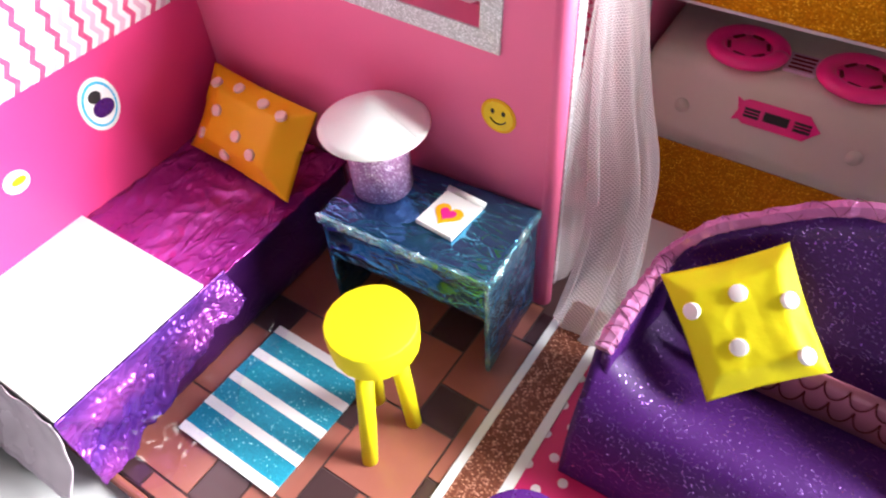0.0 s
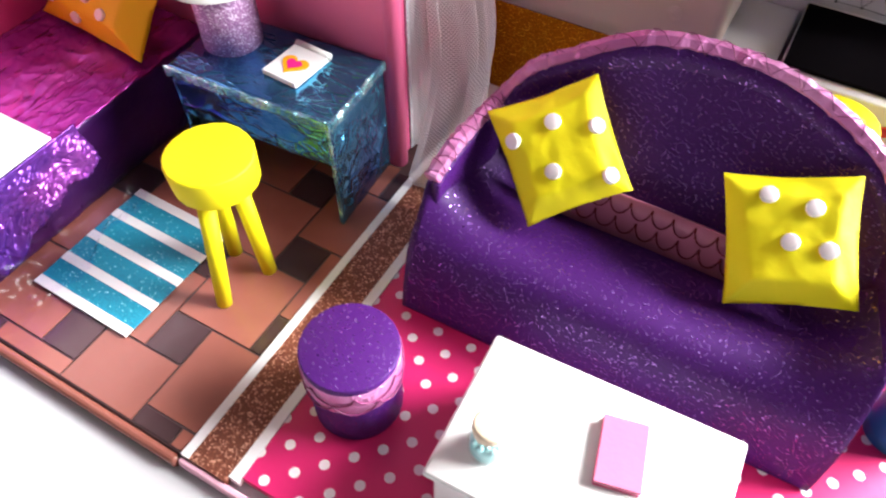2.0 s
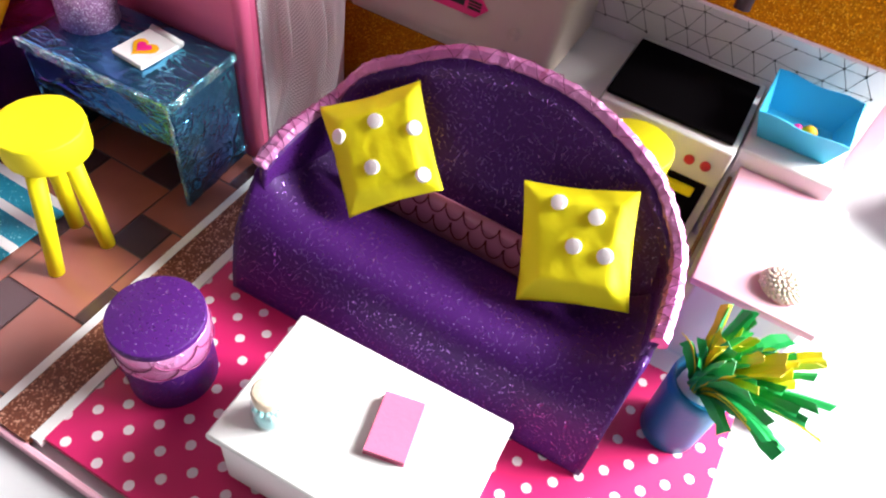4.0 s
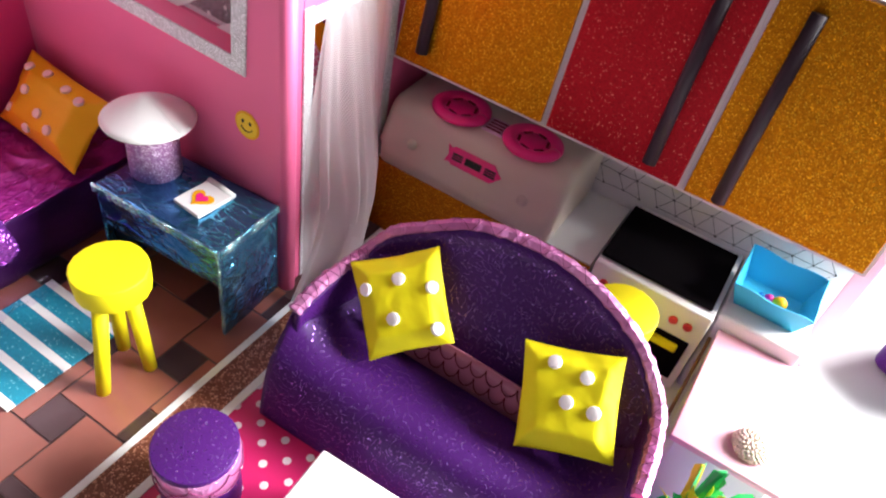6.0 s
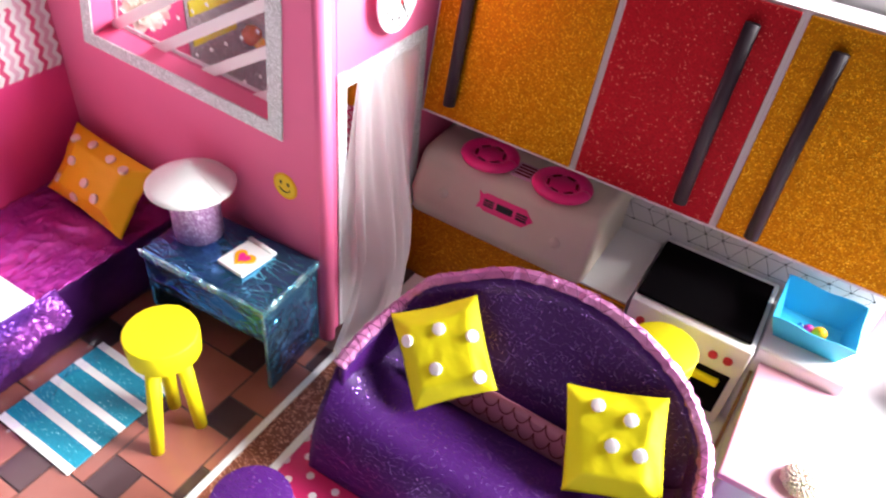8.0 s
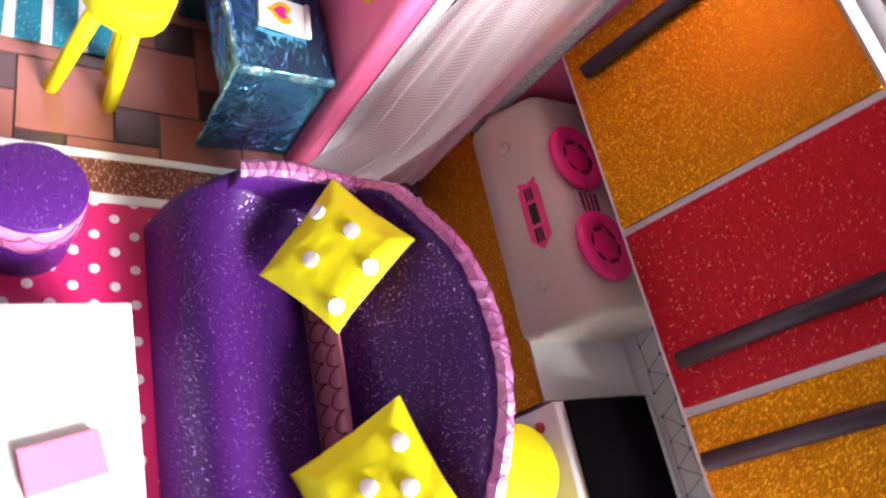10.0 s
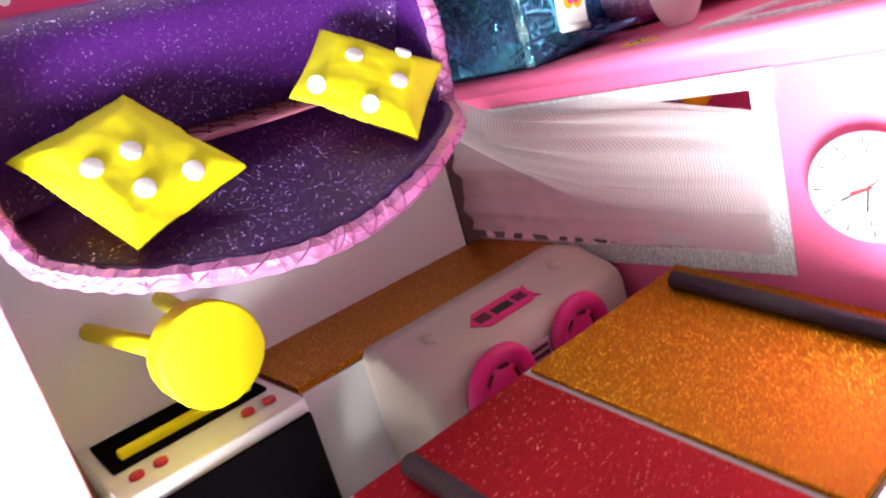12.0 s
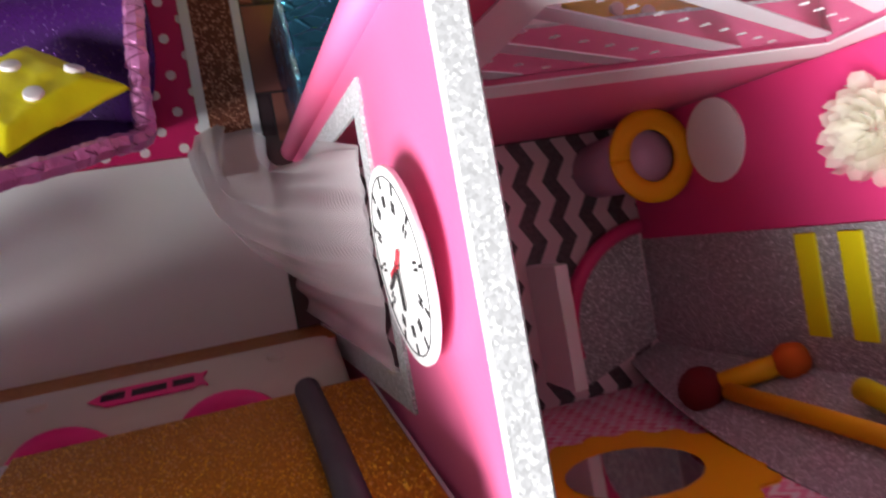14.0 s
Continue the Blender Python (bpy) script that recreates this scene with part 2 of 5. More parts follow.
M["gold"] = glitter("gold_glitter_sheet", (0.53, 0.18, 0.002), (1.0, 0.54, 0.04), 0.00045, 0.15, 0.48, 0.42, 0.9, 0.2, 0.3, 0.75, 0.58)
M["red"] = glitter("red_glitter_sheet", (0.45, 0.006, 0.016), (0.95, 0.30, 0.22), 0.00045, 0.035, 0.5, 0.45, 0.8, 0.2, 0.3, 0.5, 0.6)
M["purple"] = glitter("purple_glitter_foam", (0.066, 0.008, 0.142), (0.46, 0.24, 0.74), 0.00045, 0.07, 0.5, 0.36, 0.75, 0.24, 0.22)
M["lilacglit"] = glitter("lilac_glitter_tube", (0.42, 0.20, 0.43), (0.95, 0.8, 1.0), 0.0006, 0.4, 0.4, 0.6)
M["copper"] = glitter("copper_glitter_tape", (0.2, 0.06, 0.035), (0.8, 0.42, 0.30), 0.0006, 0.3, 0.4, 0.5)
M["teal"] = glitter("turquoise_glitter_stripe", (0.015, 0.30, 0.44), (0.4, 0.85, 0.95), 0.0005, 0.05, 0.45, 0.7)
M["bedfoil"] = foil("violet_wrapping_foil", (0.26, 0.012, 0.22), (0.38, 0.03, 0.32), (0.52, 0.08, 0.46), 0.22, 0.0020, 0.0008, 90.0, 0.55, (1.0, 0.4, 1.0))
M["darkfoil"] = foil("dark_violet_foil", (0.03, 0.004, 0.06), (0.06, 0.01, 0.10), (0.12, 0.025, 0.19), 0.3, 0.0012, 0.0003, 60.0, 0.5)
M["skirtfoil"] = foil("violet_crumpled_foil", (0.05, 0.018, 0.21), (0.12, 0.03, 0.30), (0.30, 0.06, 0.38), 0.27, 0.0030, 0.0004, 60.0, 0.6, (1.0, 0.6, 1.0), 40.0)
M["deskfoil"] = foil("blue_iridescent_foil", (0.07, 0.06, 0.22), (0.06, 0.20, 0.42), (0.10, 0.44, 0.58), 0.16, 0.0016, 0.0008, 95.0, 0.9, (0.45, 1.0, 1.0), 20.0)
# desk foil in a paler colour: edge highlights are put into it
M["edgefoil"] = foil("highlight_cyan_crinkled_foil", (0.10, 0.28, 0.44), (0.22, 0.55, 0.66), (0.6, 0.92, 0.95), 0.2, 0.0006, 0.0005, 300.0, 0.8, (1.0, 1.0, 1.0), 120.0)
M["scalefoil"] = foil("pink_scale_foil", (0.50, 0.14, 0.38), (0.62, 0.22, 0.48), (0.72, 0.34, 0.60), 0.32, 0.0006, 0.0003, 180.0, 0.45)
M["scaleline"] = paper("plum_scale_print", (0.20, 0.025, 0.11), 0.5, 500, 0.2)
M["yellow"] = paper("yellow_paper", (0.84, 0.74, 0.005), 0.6, 600, 0.1, 0.3, spec=0.3)
M["amber"] = paper("amber_paper", (0.84, 0.41, 0.005), 0.5, 600, 0.1, 0.3, spec=0.3)
M["dotwhite"] = paper("white_foam_dot", (0.84, 0.78, 0.8), 0.6, 600, 0.04)
M["dotpink"] = paper("pale_pink_dot", (0.86, 0.6, 0.55), 0.6, 600, 0.04)
M["white"] = paper("white_card", (0.83, 0.82, 0.82), 0.5, 500, 0.05)
M["cream"] = paper("cream_plastic", (0.64, 0.565, 0.475), 0.35, 300, 0.05)
M["hotpink"] = paper("hot_pink_plastic", (0.85, 0.02, 0.24), 0.35, 300, 0.06)
M["black"] = paper("black_card", (0.006, 0.005, 0.006), 0.95, 500, 0.2, spec=0.0)
M["ink"] = paper("black_ink", (0.015, 0.013, 0.015), 0.6, 500, 0.1)
M["plum"] = paper("dark_plum_straw", (0.035, 0.018, 0.03), 0.5, 300, 0.15, spec=0.3)
M["blue"] = paper("sky_blue_paper", (0.04, 0.47, 0.72), 0.5, 500, 0.08)
M["potblue"] = paper("blue_foam_roll", (0.01, 0.19, 0.42), 0.4, 500, 0.08)
M["green"] = paper("green_paper_strip", (0.01, 0.42, 0.10), 0.45, 500, 0.2)
M["leafyellow"] = paper("yellow_paper_strip", (0.85, 0.75, 0.02), 0.45, 500, 0.15)
M["tile"] = paper("terracotta_print", (0.40, 0.135, 0.10), 0.22, 120, 0.35, 0.3, each=0.45)
M["tiledark"] = paper("slate_print", (0.075, 0.038, 0.042), 0.2, 120, 0.4, 0.35, each=0.4)
M["grout"] = paper("grout_print", (0.06, 0.03, 0.03), 0.5, 300, 0.2)
M["redknob"] = paper("red_dot", (0.6, 0.03, 0.05), 0.4, 300, 0.1)
M["maroon"] = paper("maroon_pompom", (0.16, 0.005, 0.01), 0.9, 1500, 0.3, 1.0)
M["orange"] = paper("orange_pompom", (0.7, 0.12, 0.01), 0.9, 1500, 0.3, 1.0)
M["pearl"] = paper("ivory_pearl", (0.86, 0.74, 0.63), 0.25, 300, 0.06)
M["ivory"] = film_sheet("ivory_organza", (0.97, 0.95, 0.88), 0.48, 0.55, (0.92, 0.89, 0.79))
M["bandpink"] = paper("rose_scale_paper", (0.48, 0.14, 0.24), 0.35, 500, 0.2)
M["smile"] = paper("golden_sticker", (0.86, 0.60, 0.01), 0.35, 500, 0.06)
M["violetfilm"] = clear_wrap("clear_violet_film", (0.95, 0.88, 0.97))
M["palefilm"] = paper("pale_lilac_film", (0.62, 0.50, 0.60), 0.25, 300, 0.12)
M["border"] = paper("pale_lilac_card", (0.70, 0.62, 0.68), 0.5, 500, 0.05)
M["aqua"] = paper("pale_turquoise_bead", (0.30, 0.66, 0.68), 0.35, 900, 0.2)
M["cork"] = paper("pale_cork", (0.72, 0.58, 0.44), 0.8, 1200, 0.25, 0.6)
M["jarglass"] = film_sheet("clear_jar", (0.97, 0.98, 0.98), 0.22, 0.08)
M["wood"] = paper("brown_stick", (0.22, 0.11, 0.05), 0.6, 200, 0.3)
M["lilac"] = paper("lilac_card", (0.55, 0.35, 0.5), 0.5, 500, 0.08)
M["film"] = film_sheet("clear_star_film", (0.95, 0.94, 0.96), 0.06, 0.12)
M["stripe"] = paper("white_tape", (0.85, 0.84, 0.86), 0.5, 500, 0.04)
M["tulle"] = tulle("white_tulle_net")
M["polka"] = polka("pink_polka_paper", (0.66, 0.015, 0.14), (0.85, 0.75, 0.78), 0.0145, 0.0019)
M["chev"] = chevron("pink_zigzag_paper", [(0.85, 0.80, 0.83), (0.66, 0.02, 0.16), (0.86, 0.81, 0.84), (0.72, 0.42, 0.56)], 2, 1, 0.0078, 0.0024, 0.0027)
M["bookpink"] = paper("rose_card", (0.64, 0.15, 0.27), 0.55, 500, 0.08, spec=0.3)
M["chevbath"] = chevron("magenta_zigzag_paper", [(0.85, 0.74, 0.8), (0.70, 0.02, 0.2), (0.85, 0.6, 0.7), (0.78, 0.2, 0.42)], 2, 0, 0.0074, 0.0052, 0.0030)
M["chevblack"] = chevron("black_zigzag_paper", [(0.74, 0.6, 0.65), (0.02, 0.02, 0.025)], 1, 0, 0.018, 0.0055, 0.0075)


# ---------------------------------------------------------------- mesh helpers
def thing(name, label, category, at=(0, 0, 0), group="", turn=0.0, kind=""):
    ob = new(name)
    ob.empty_display_size = 0.01
    ob.matrix_basis = pose(*at, 0, 0, turn)
    return tagged(ob, label, category, group, kind)


def part(name, bm, material, parent, label="", smooth=True):
    me = bpy.data.meshes.new(name)
    bmesh.ops.recalc_face_normals(bm, faces=bm.faces)
    bm.to_mesh(me)
    bm.free()
    for p in me.polygons:
        p.use_smooth = smooth
    me.materials.append(material)
    ob = new(name, me)
    ob.parent = parent
    return tagged(ob, label) if label else ob


def setting(name, bm, material, label, category, smooth=False):
    return tagged(part(name, bm, material, None, "", smooth), label, category, "", "structure")


def box(x0, y0, z0, x1, y1, z1, bevel=0.0, seg=2, bm=None):
    bm = bm or bmesh.new()
    m = Matrix.Translation(((x0 + x1) / 2, (y0 + y1) / 2, (z0 + z1) / 2)) @ Matrix.Diagonal((abs(x1 - x0), abs(y1 - y0), abs(z1 - z0), 1))
    got = bmesh.ops.create_cube(bm, size=1.0, matrix=m)
    if bevel:
        es = {e for v in got["verts"] for e in v.link_edges}
        bmesh.ops.bevel(bm, geom=list(es), offset=bevel, segments=seg, affect="EDGES", profile=0.5)
    return bm


def cone(r0, r1, z0, z1, seg=40, at=(0, 0), bevel=0.0, bm=None, m=None):
    bm = bm or bmesh.new()
    mm = (m or Matrix()) @ Matrix.Translation((at[0], at[1], (z0 + z1) / 2))
    got = bmesh.ops.create_cone(bm, cap_ends=True, segments=seg, radius1=r0, radius2=r1, depth=z1 - z0, matrix=mm)
    if bevel:
        es = {e for v in got["verts"] for e in v.link_edges if any(len(f.verts) > 4 for f in e.link_faces)}
        bmesh.ops.bevel(bm, geom=list(es), offset=bevel, segments=2, affect="EDGES", profile=0.5)
    return bm


def ball(r, at, seg=20, bm=None, squash=1.0):
    bm = bm or bmesh.new()
    bmesh.ops.create_uvsphere(bm, u_segments=seg, v_segments=max(6, seg // 2), radius=r, matrix=Matrix.Translation(at) @ Matrix.Diagonal((1, 1, squash, 1)))
    return bm


def sheet(nu, nv, fn, thick=0.0, closed=False):
    """A skin from fn(u, v) -> Vector, u and v from 0 to 1, with real thickness and UVs."""
    bm = bmesh.new()
    uv = bm.loops.layers.uv.new("uv")
    pts = [[Vector(fn(i / nu, j / nv)) for j in range(nv + 1)] for i in range(nu + 1)]
    def normal(i, j):
        a = pts[min(i + 1, nu)][j] - pts[max(i - 1, 0)][j]
        b = pts[i][min(j + 1, nv)] - pts[i][max(j - 1, 0)]
        n = a.cross(b)
        return n.normalized() if n.length > 1e-12 else Vector((0, 0, 1))
    tops = [[bm.verts.new(pts[i][j]) for j in range(nv + 1)] for i in range(nu + 1)]
    lows = [[bm.verts.new(pts[i][j] - normal(i, j) * thick) for j in range(nv + 1)] for i in range(nu + 1)] if thick else None
    for i in range(nu):
        for j in range(nv):
            f = bm.faces.new((tops[i][j], tops[i + 1][j], tops[i + 1][j + 1], tops[i][j + 1]))
            for l, (a, b) in zip(f.loops, ((i, j), (i + 1, j), (i + 1, j + 1), (i, j + 1))):
                l[uv].uv = (a / nu, b / nv)
            if thick:
                bm.faces.new((lows[i][j + 1], lows[i + 1][j + 1], lows[i + 1][j], lows[i][j]))
    if thick:
        for i in range(nu):
            bm.faces.new((tops[i + 1][0], tops[i][0], lows[i][0], lows[i + 1][0]))
            bm.faces.new((tops[i][nv], tops[i + 1][nv], lows[i + 1][nv], lows[i][nv]))
        for j in range(nv):
            bm.faces.new((tops[0][j], tops[0][j + 1], lows[0][j + 1], lows[0][j]))
            bm.faces.new((tops[nu][j + 1], tops[nu][j], lows[nu][j], lows[nu][j + 1]))
    return bm


def tube(points, radius, seg=14, bm=None, flat=1.0):
    """A round bar through points; radius a number or one for each point."""
    bm = bm or bmesh.new()
    pts = [Vector(p) for p in points]
    rs = radius if isinstance(radius, (list, tuple)) else [radius] * len(pts)
    rings = []
    first = (pts[1] - pts[0]).normalized()
    side = first.cross(Vector((0, 0, 1)))
    side = side.normalized() if side.length > 0.2 else Vector((1, 0, 0))
    for i, p in enumerate(pts):
        d = (pts[min(i + 1, len(pts) - 1)] - pts[max(i - 1, 0)]).normalized()
        side = (side - d * side.dot(d)).normalized()
        up = side.cross(d)
        rings.append([bm.verts.new(p + rs[i] * (side * math.cos(a) + up * flat * math.sin(a)))
                      for a in (2 * math.pi * k / seg for k in range(seg))])
    for a, b in zip(rings, rings[1:]):
        for k in range(seg):
            bm.faces.new((a[k], a[(k + 1) % seg], b[(k + 1) % seg], b[k]))
    bm.faces.new(rings[0][::-1])
    bm.faces.new(rings[-1])
    return bm


def outline(points, depth, m=None, bm=None):
    """A flat plate from a 2D outline, depth thick."""
    bm = bm or bmesh.new()
    m = m or Matrix()
    low = [bm.verts.new(m @ Vector((x, y, 0))) for x, y in points]
    top = [bm.verts.new(m @ Vector((x, y, depth))) for x, y in points]
    bm.faces.new(top)
    bm.faces.new(low[::-1])
    n = len(points)
    for i in range(n):
        bm.faces.new((low[i], low[(i + 1) % n], top[(i + 1) % n], top[i]))
    return bm


def circle(r, n=32, sx=1.0, sy=1.0, cx=0.0, cy=0.0):
    return [(cx + r * sx * math.cos(2 * math.pi * k / n), cy + r * sy * math.sin(2 * math.pi * k / n)) for k in range(n)]


def moved(bm, m):
    bmesh.ops.transform(bm, matrix=m, verts=bm.verts)
    return bm


def wrapped(x0, y0, z0, x1, y1, z1, bevel, step, amount, scale):
    """A box wrapped in film: finely divided and crinkled."""
    bm = box(x0, y0, z0, x1, y1, z1, bevel, 1)
    for axis, size in enumerate((x1 - x0, y1 - y0, z1 - z0)):
        n = int(size / step)
        es = [e for e in bm.edges if abs((e.verts[0].co - e.verts[1].co)[axis]) > size * 0.6]
        if n > 1 and es:
            bmesh.ops.subdivide_edges(bm, edges=es, cuts=n, use_grid_fill=True)
    for v in bm.verts:
        v.co += noise.noise_vector(v.co * scale) * amount + noise.noise_vector(v.co * scale * 2.7) * amount * 0.45
    return bm


def crumple(bm, amount, scale):
    for v in bm.verts:
        n = noise.noise_vector(v.co * scale)
        v.co += n * amount
    return bm


def along(points, s):
    """A smooth curve through points, s from 0 to 1."""
    n = len(points) - 1
    f = min(max(s, 0.0), 1.0) * n
    i = min(int(f), n - 1)
    t = f - i
    p = [Vector(points[min(max(k, 0), n)]) for k in (i - 1, i, i + 1, i + 2)]
    return 0.5 * ((2 * p[1]) + (p[2] - p[0]) * t + (2 * p[0] - 5 * p[1] + 4 * p[2] - p[3]) * t * t + (3 * p[1] - p[0] - 3 * p[2] + p[3]) * t ** 3)

# ---------------------------------------------------------------- the room around the table
TABLE = -0.006
setting("room_floor", box(-1.7, -1.8, -0.78, 1.8, 1.8, -0.76), M["woodfloor"], "brown wooden floor of the room", "floor")
setting("room_ceiling", box(-1.7, -1.8, 1.7, 1.8, 1.8, 1.75), M["ceiling"], "plain painted ceiling of the room", "ceiling")
setting("room_wall_west", box(-1.75, -1.8, -0.76, -1.7, 1.8, 1.7), M["plaster"], "plain painted room wall", "wall")
setting("room_wall_south", box(-1.7, -1.85, -0.76, 1.8, -1.8, 1.7), M["plaster"], "plain painted room wall behind the table", "wall")
setting("room_wall_north", box(-1.7, 1.8, -0.76, 1.8, 1.85, 1.7), M["plaster"], "plain painted room wall", "wall")
_w = box(1.8, -1.8, -0.76, 1.85, 1.8, 0.1)
box(1.8, -1.8, 1.5, 1.85, 1.8, 1.7, bm=_w)
box(1.8, -1.8, 0.1, 1.85, 0.4, 1.5, bm=_w)
box(1.8, 1.78, 0.1, 1.85, 1.8, 1.5, bm=_w)
setting("room_wall_east", _w, M["plaster"], "painted room wall with a large window opening", "wall")
table = thing("table", "large table under a white tablecloth", "table", (0, 0, -0.76))
part("tablecloth", sheet(60, 60, lambda u, v: (-0.75 + 1.6 * u, -0.75 + 1.5 * v, 0.76 + TABLE + 0.0012 * noise.noise((u * 9, v * 9, 1))), 0.004), M["cloth"], table, "white tablecloth")
for _x, _y in ((-0.68, -0.68), (0.78, -0.68), (-0.68, 0.68), (0.78, 0.68)):
    part("leg", box(_x - 0.03, _y - 0.03, 0, _x + 0.03, _y + 0.03, 0.74, 0.004), M["woodfloor"], table)

# ---------------------------------------------------------------- doll's house shell
XL, YB, HW = -0.172, 0.003, 0.208          # left wall, window wall, wall height
base = setting("floor", box(XL - 0.003, -0.152, -0.004, 0.013, 0.143, -0.0004, 0.0004, 1), M["grout"], "printed terracotta and slate tile floor sheet", "floor")


def holed(outer, inner, depth, m):
    """A plate with a four-cornered opening through it."""
    bm = bmesh.new()
    ring = [[[bm.verts.new(m @ Vector((x, y, z))) for x, y in q] for z in (0, depth)] for q in (outer, inner)]
    for i in range(4):
        j = (i + 1) % 4
        bm.faces.new((ring[0][1][i], ring[0][1][j], ring[1][1][j], ring[1][1][i]))
        bm.faces.new((ring[0][0][j], ring[0][0][i], ring[1][0][i], ring[1][0][j]))
        bm.faces.new((ring[0][0][i], ring[0][0][j], ring[0][1][j], ring[0][1][i]))
        bm.faces.new((ring[1][0][j], ring[1][0][i], ring[1][1][i], ring[1][1][j]))
    return bm


UP_A = Matrix(((1, 0, 0, 0), (0, 0, -1, YB + 0.0135), (0, 1, 0, 0), (0, 0, 0, 1)))   # plate standing in the window wall
WIN_OUT = [(-0.147, 0.126), (-0.017, 0.121), (-0.012, 0.200), (-0.128, 0.222)]
WIN_IN = [(-0.139, 0.1325), (-0.0245, 0.1285), (-0.0205, 0.194), (-0.122, 0.2145)]
setting("wall_window_side", holed([(XL, -0.003), (0.0028, -0.003), (0.0028, HW), (XL, HW + 0.022)], WIN_IN, 0.0135, UP_A), M["pink"],
        "pink foam wall of the doll's house with a slanted window", "wall")
setting("wall_left", box(XL - 0.0035, -0.15, -0.003, XL, 0.0065, HW + 0.022, 0.0003, 1), M["pinkdeep"], "deep pink card wall beside the bed", "wall")
setting("wallpaper", box(XL, -0.15, 0.1055, XL + 0.0006, YB - 0.0002, HW + 0.022), M["chev"], "pink and white zigzag wallpaper strip on the upper wall", "wallpaper")

window_1 = tagged(thing("window_1", "slanted window with silver glitter frame and starry film", "window", kind="structure"), kind="structure")
_m = UP_A @ Matrix.Translation((0, 0, 0.0135))
part("window_frame", holed(WIN_OUT, WIN_IN, 0.0009, _m), M["silver"], window_1, "silver glitter frame", False)
_pane = part("pane", outline([(x, y) for x, y in WIN_IN], 0.0004, UP_A @ Matrix.Translation((0, 0, 0.0016))), M["film"], window_1, "clear film printed with stars", False)
_pane.visible_shadow = False
part("back_border", holed([(-0.150, 0.1165), (-0.0120, 0.1165), (-0.0120, 0.207), (-0.150, 0.207)], [(-0.1375, 0.1345), (-0.0260, 0.1305), (-0.0220, 0.192), (-0.121, 0.205)], 0.0005, UP_A @ Matrix.Translation((0, 0, -0.0006))), M["stripe"], window_1, "white tape border", False)
SLANT, PITCH, DEEP = 1.64, 0.0348, 0.0020      # run of the tape for each metre up, distance between strips, depth in the wall
for _k in range(7):
    # white diagonal tape strips on the film, cut to the opening
    _c = -0.1164 + PITCH * (_k - 3)
    _pts = [(_c + _s + (_t - 0.125) * SLANT, _t) for _s in (-0.0050, 0.0050) for _t in (0.115, 0.24)]
    _bm = outline([_pts[0], _pts[2], _pts[3], _pts[1]], 0.0004)
    for _a, _b in zip(WIN_IN, WIN_IN[1:] + WIN_IN[:1]):
        _n = Vector((_b[1] - _a[1], -(_b[0] - _a[0]), 0))
        bmesh.ops.bisect_plane(_bm, geom=_bm.verts[:] + _bm.edges[:] + _bm.faces[:], plane_co=(*_a, 0), plane_no=_n, clear_outer=True)
    if _bm.faces:
        part("tape_strip", moved(_bm, UP_A @ Matrix.Translation((0, 0, DEEP))), M["stripe"], window_1, "", False)
    else:
        _bm.free()


def star(r):
    return [((r if k % 2 == 0 else r * 0.45) * math.sin(math.pi * k / 5), (r if k % 2 == 0 else r * 0.45) * math.cos(math.pi * k / 5)) for k in range(10)]


_inside = lambda x, y: all((b[0] - a[0]) * (y - a[1]) - (b[1] - a[1]) * (x - a[0]) > 0.0002 for a, b in zip(WIN_IN, WIN_IN[1:] + WIN_IN[:1]))
for _k in range(7):
    for _j in range(14):
        _t = 0.128 + 0.0062 * _j + 0.0031 * (_k % 2)
        _x = -0.1164 + PITCH * (_k - 2.5) + (_t - 0.125) * SLANT
        if _inside(_x, _t):
            part("star", outline([(_x + a, _t + b) for a, b in star(0.0013)], 0.0003, UP_A @ Matrix.Translation((0, 0, DEEP))), M["stripe"], window_1, "", False)

# wall with the curtained doorway, facing the kitchen
_b = box(-0.0005, 0.0167, -0.003, 0.003, 0.019, HW, 0.0)
box(-0.0005, 0.019, 0.1465, 0.003, 0.083, HW, bm=_b)
box(-0.0005, 0.083, -0.003, 0.003, 0.1395, 0.149, bm=_b)
box(-0.0005, 0.083, 0.149, 0.003, 0.104, HW, bm=_b)
setting("wall_door_side", _b, M["pink"], "pink foam wall with a doorway and a clock", "wall")
setting("wall_corner", moved(cone(0.0040, 0.0040, 0, HW + 0.0005, 20), Matrix.Translation((0.0030, 0.0068, -0.003))), M["pink"], "rounded pink foam fold where two walls meet", "wall", True)
setting("wall_cap", box(-0.0018, 0.0, HW, 0.0042, 0.106, HW + 0.0016, 0.0005, 1), M["capglit"], "silver glitter tape along the wall top", "trim")
door_1 = tagged(thing("door_1", "open doorway edged with silver glitter tape", "doorway"), kind="structure")
for _q in (box(0.003, 0.0165, 0.0, 0.0038, 0.0225, 0.155), box(0.003, 0.0225, 0.1470, 0.0038, 0.0865, 0.1540), box(0.003, 0.0785, 0.0, 0.0038, 0.0865, 0.1470)):
    part("door_frame", _q, M["silver"], door_1, "", False)


EDGE_IN = [(0.0046, 0.0300, 0.1480), (0.0060, 0.0250, 0.1150), (0.0085, 0.0215, 0.0800), (0.0125, 0.0175, 0.0480), (0.0130, 0.0080, 0.0200), (0.0115, 0.0005, 0.0012)]
EDGE_OUT = [(0.0050, 0.0640, 0.1480), (0.0110, 0.0610, 0.1180), (0.0180, 0.0545, 0.0900), (0.0280, 0.0430, 0.0745), (0.0345, 0.0280, 0.0540), (0.0385, 0.0130, 0.0320), (0.0400, 0.0030, 0.0012)]


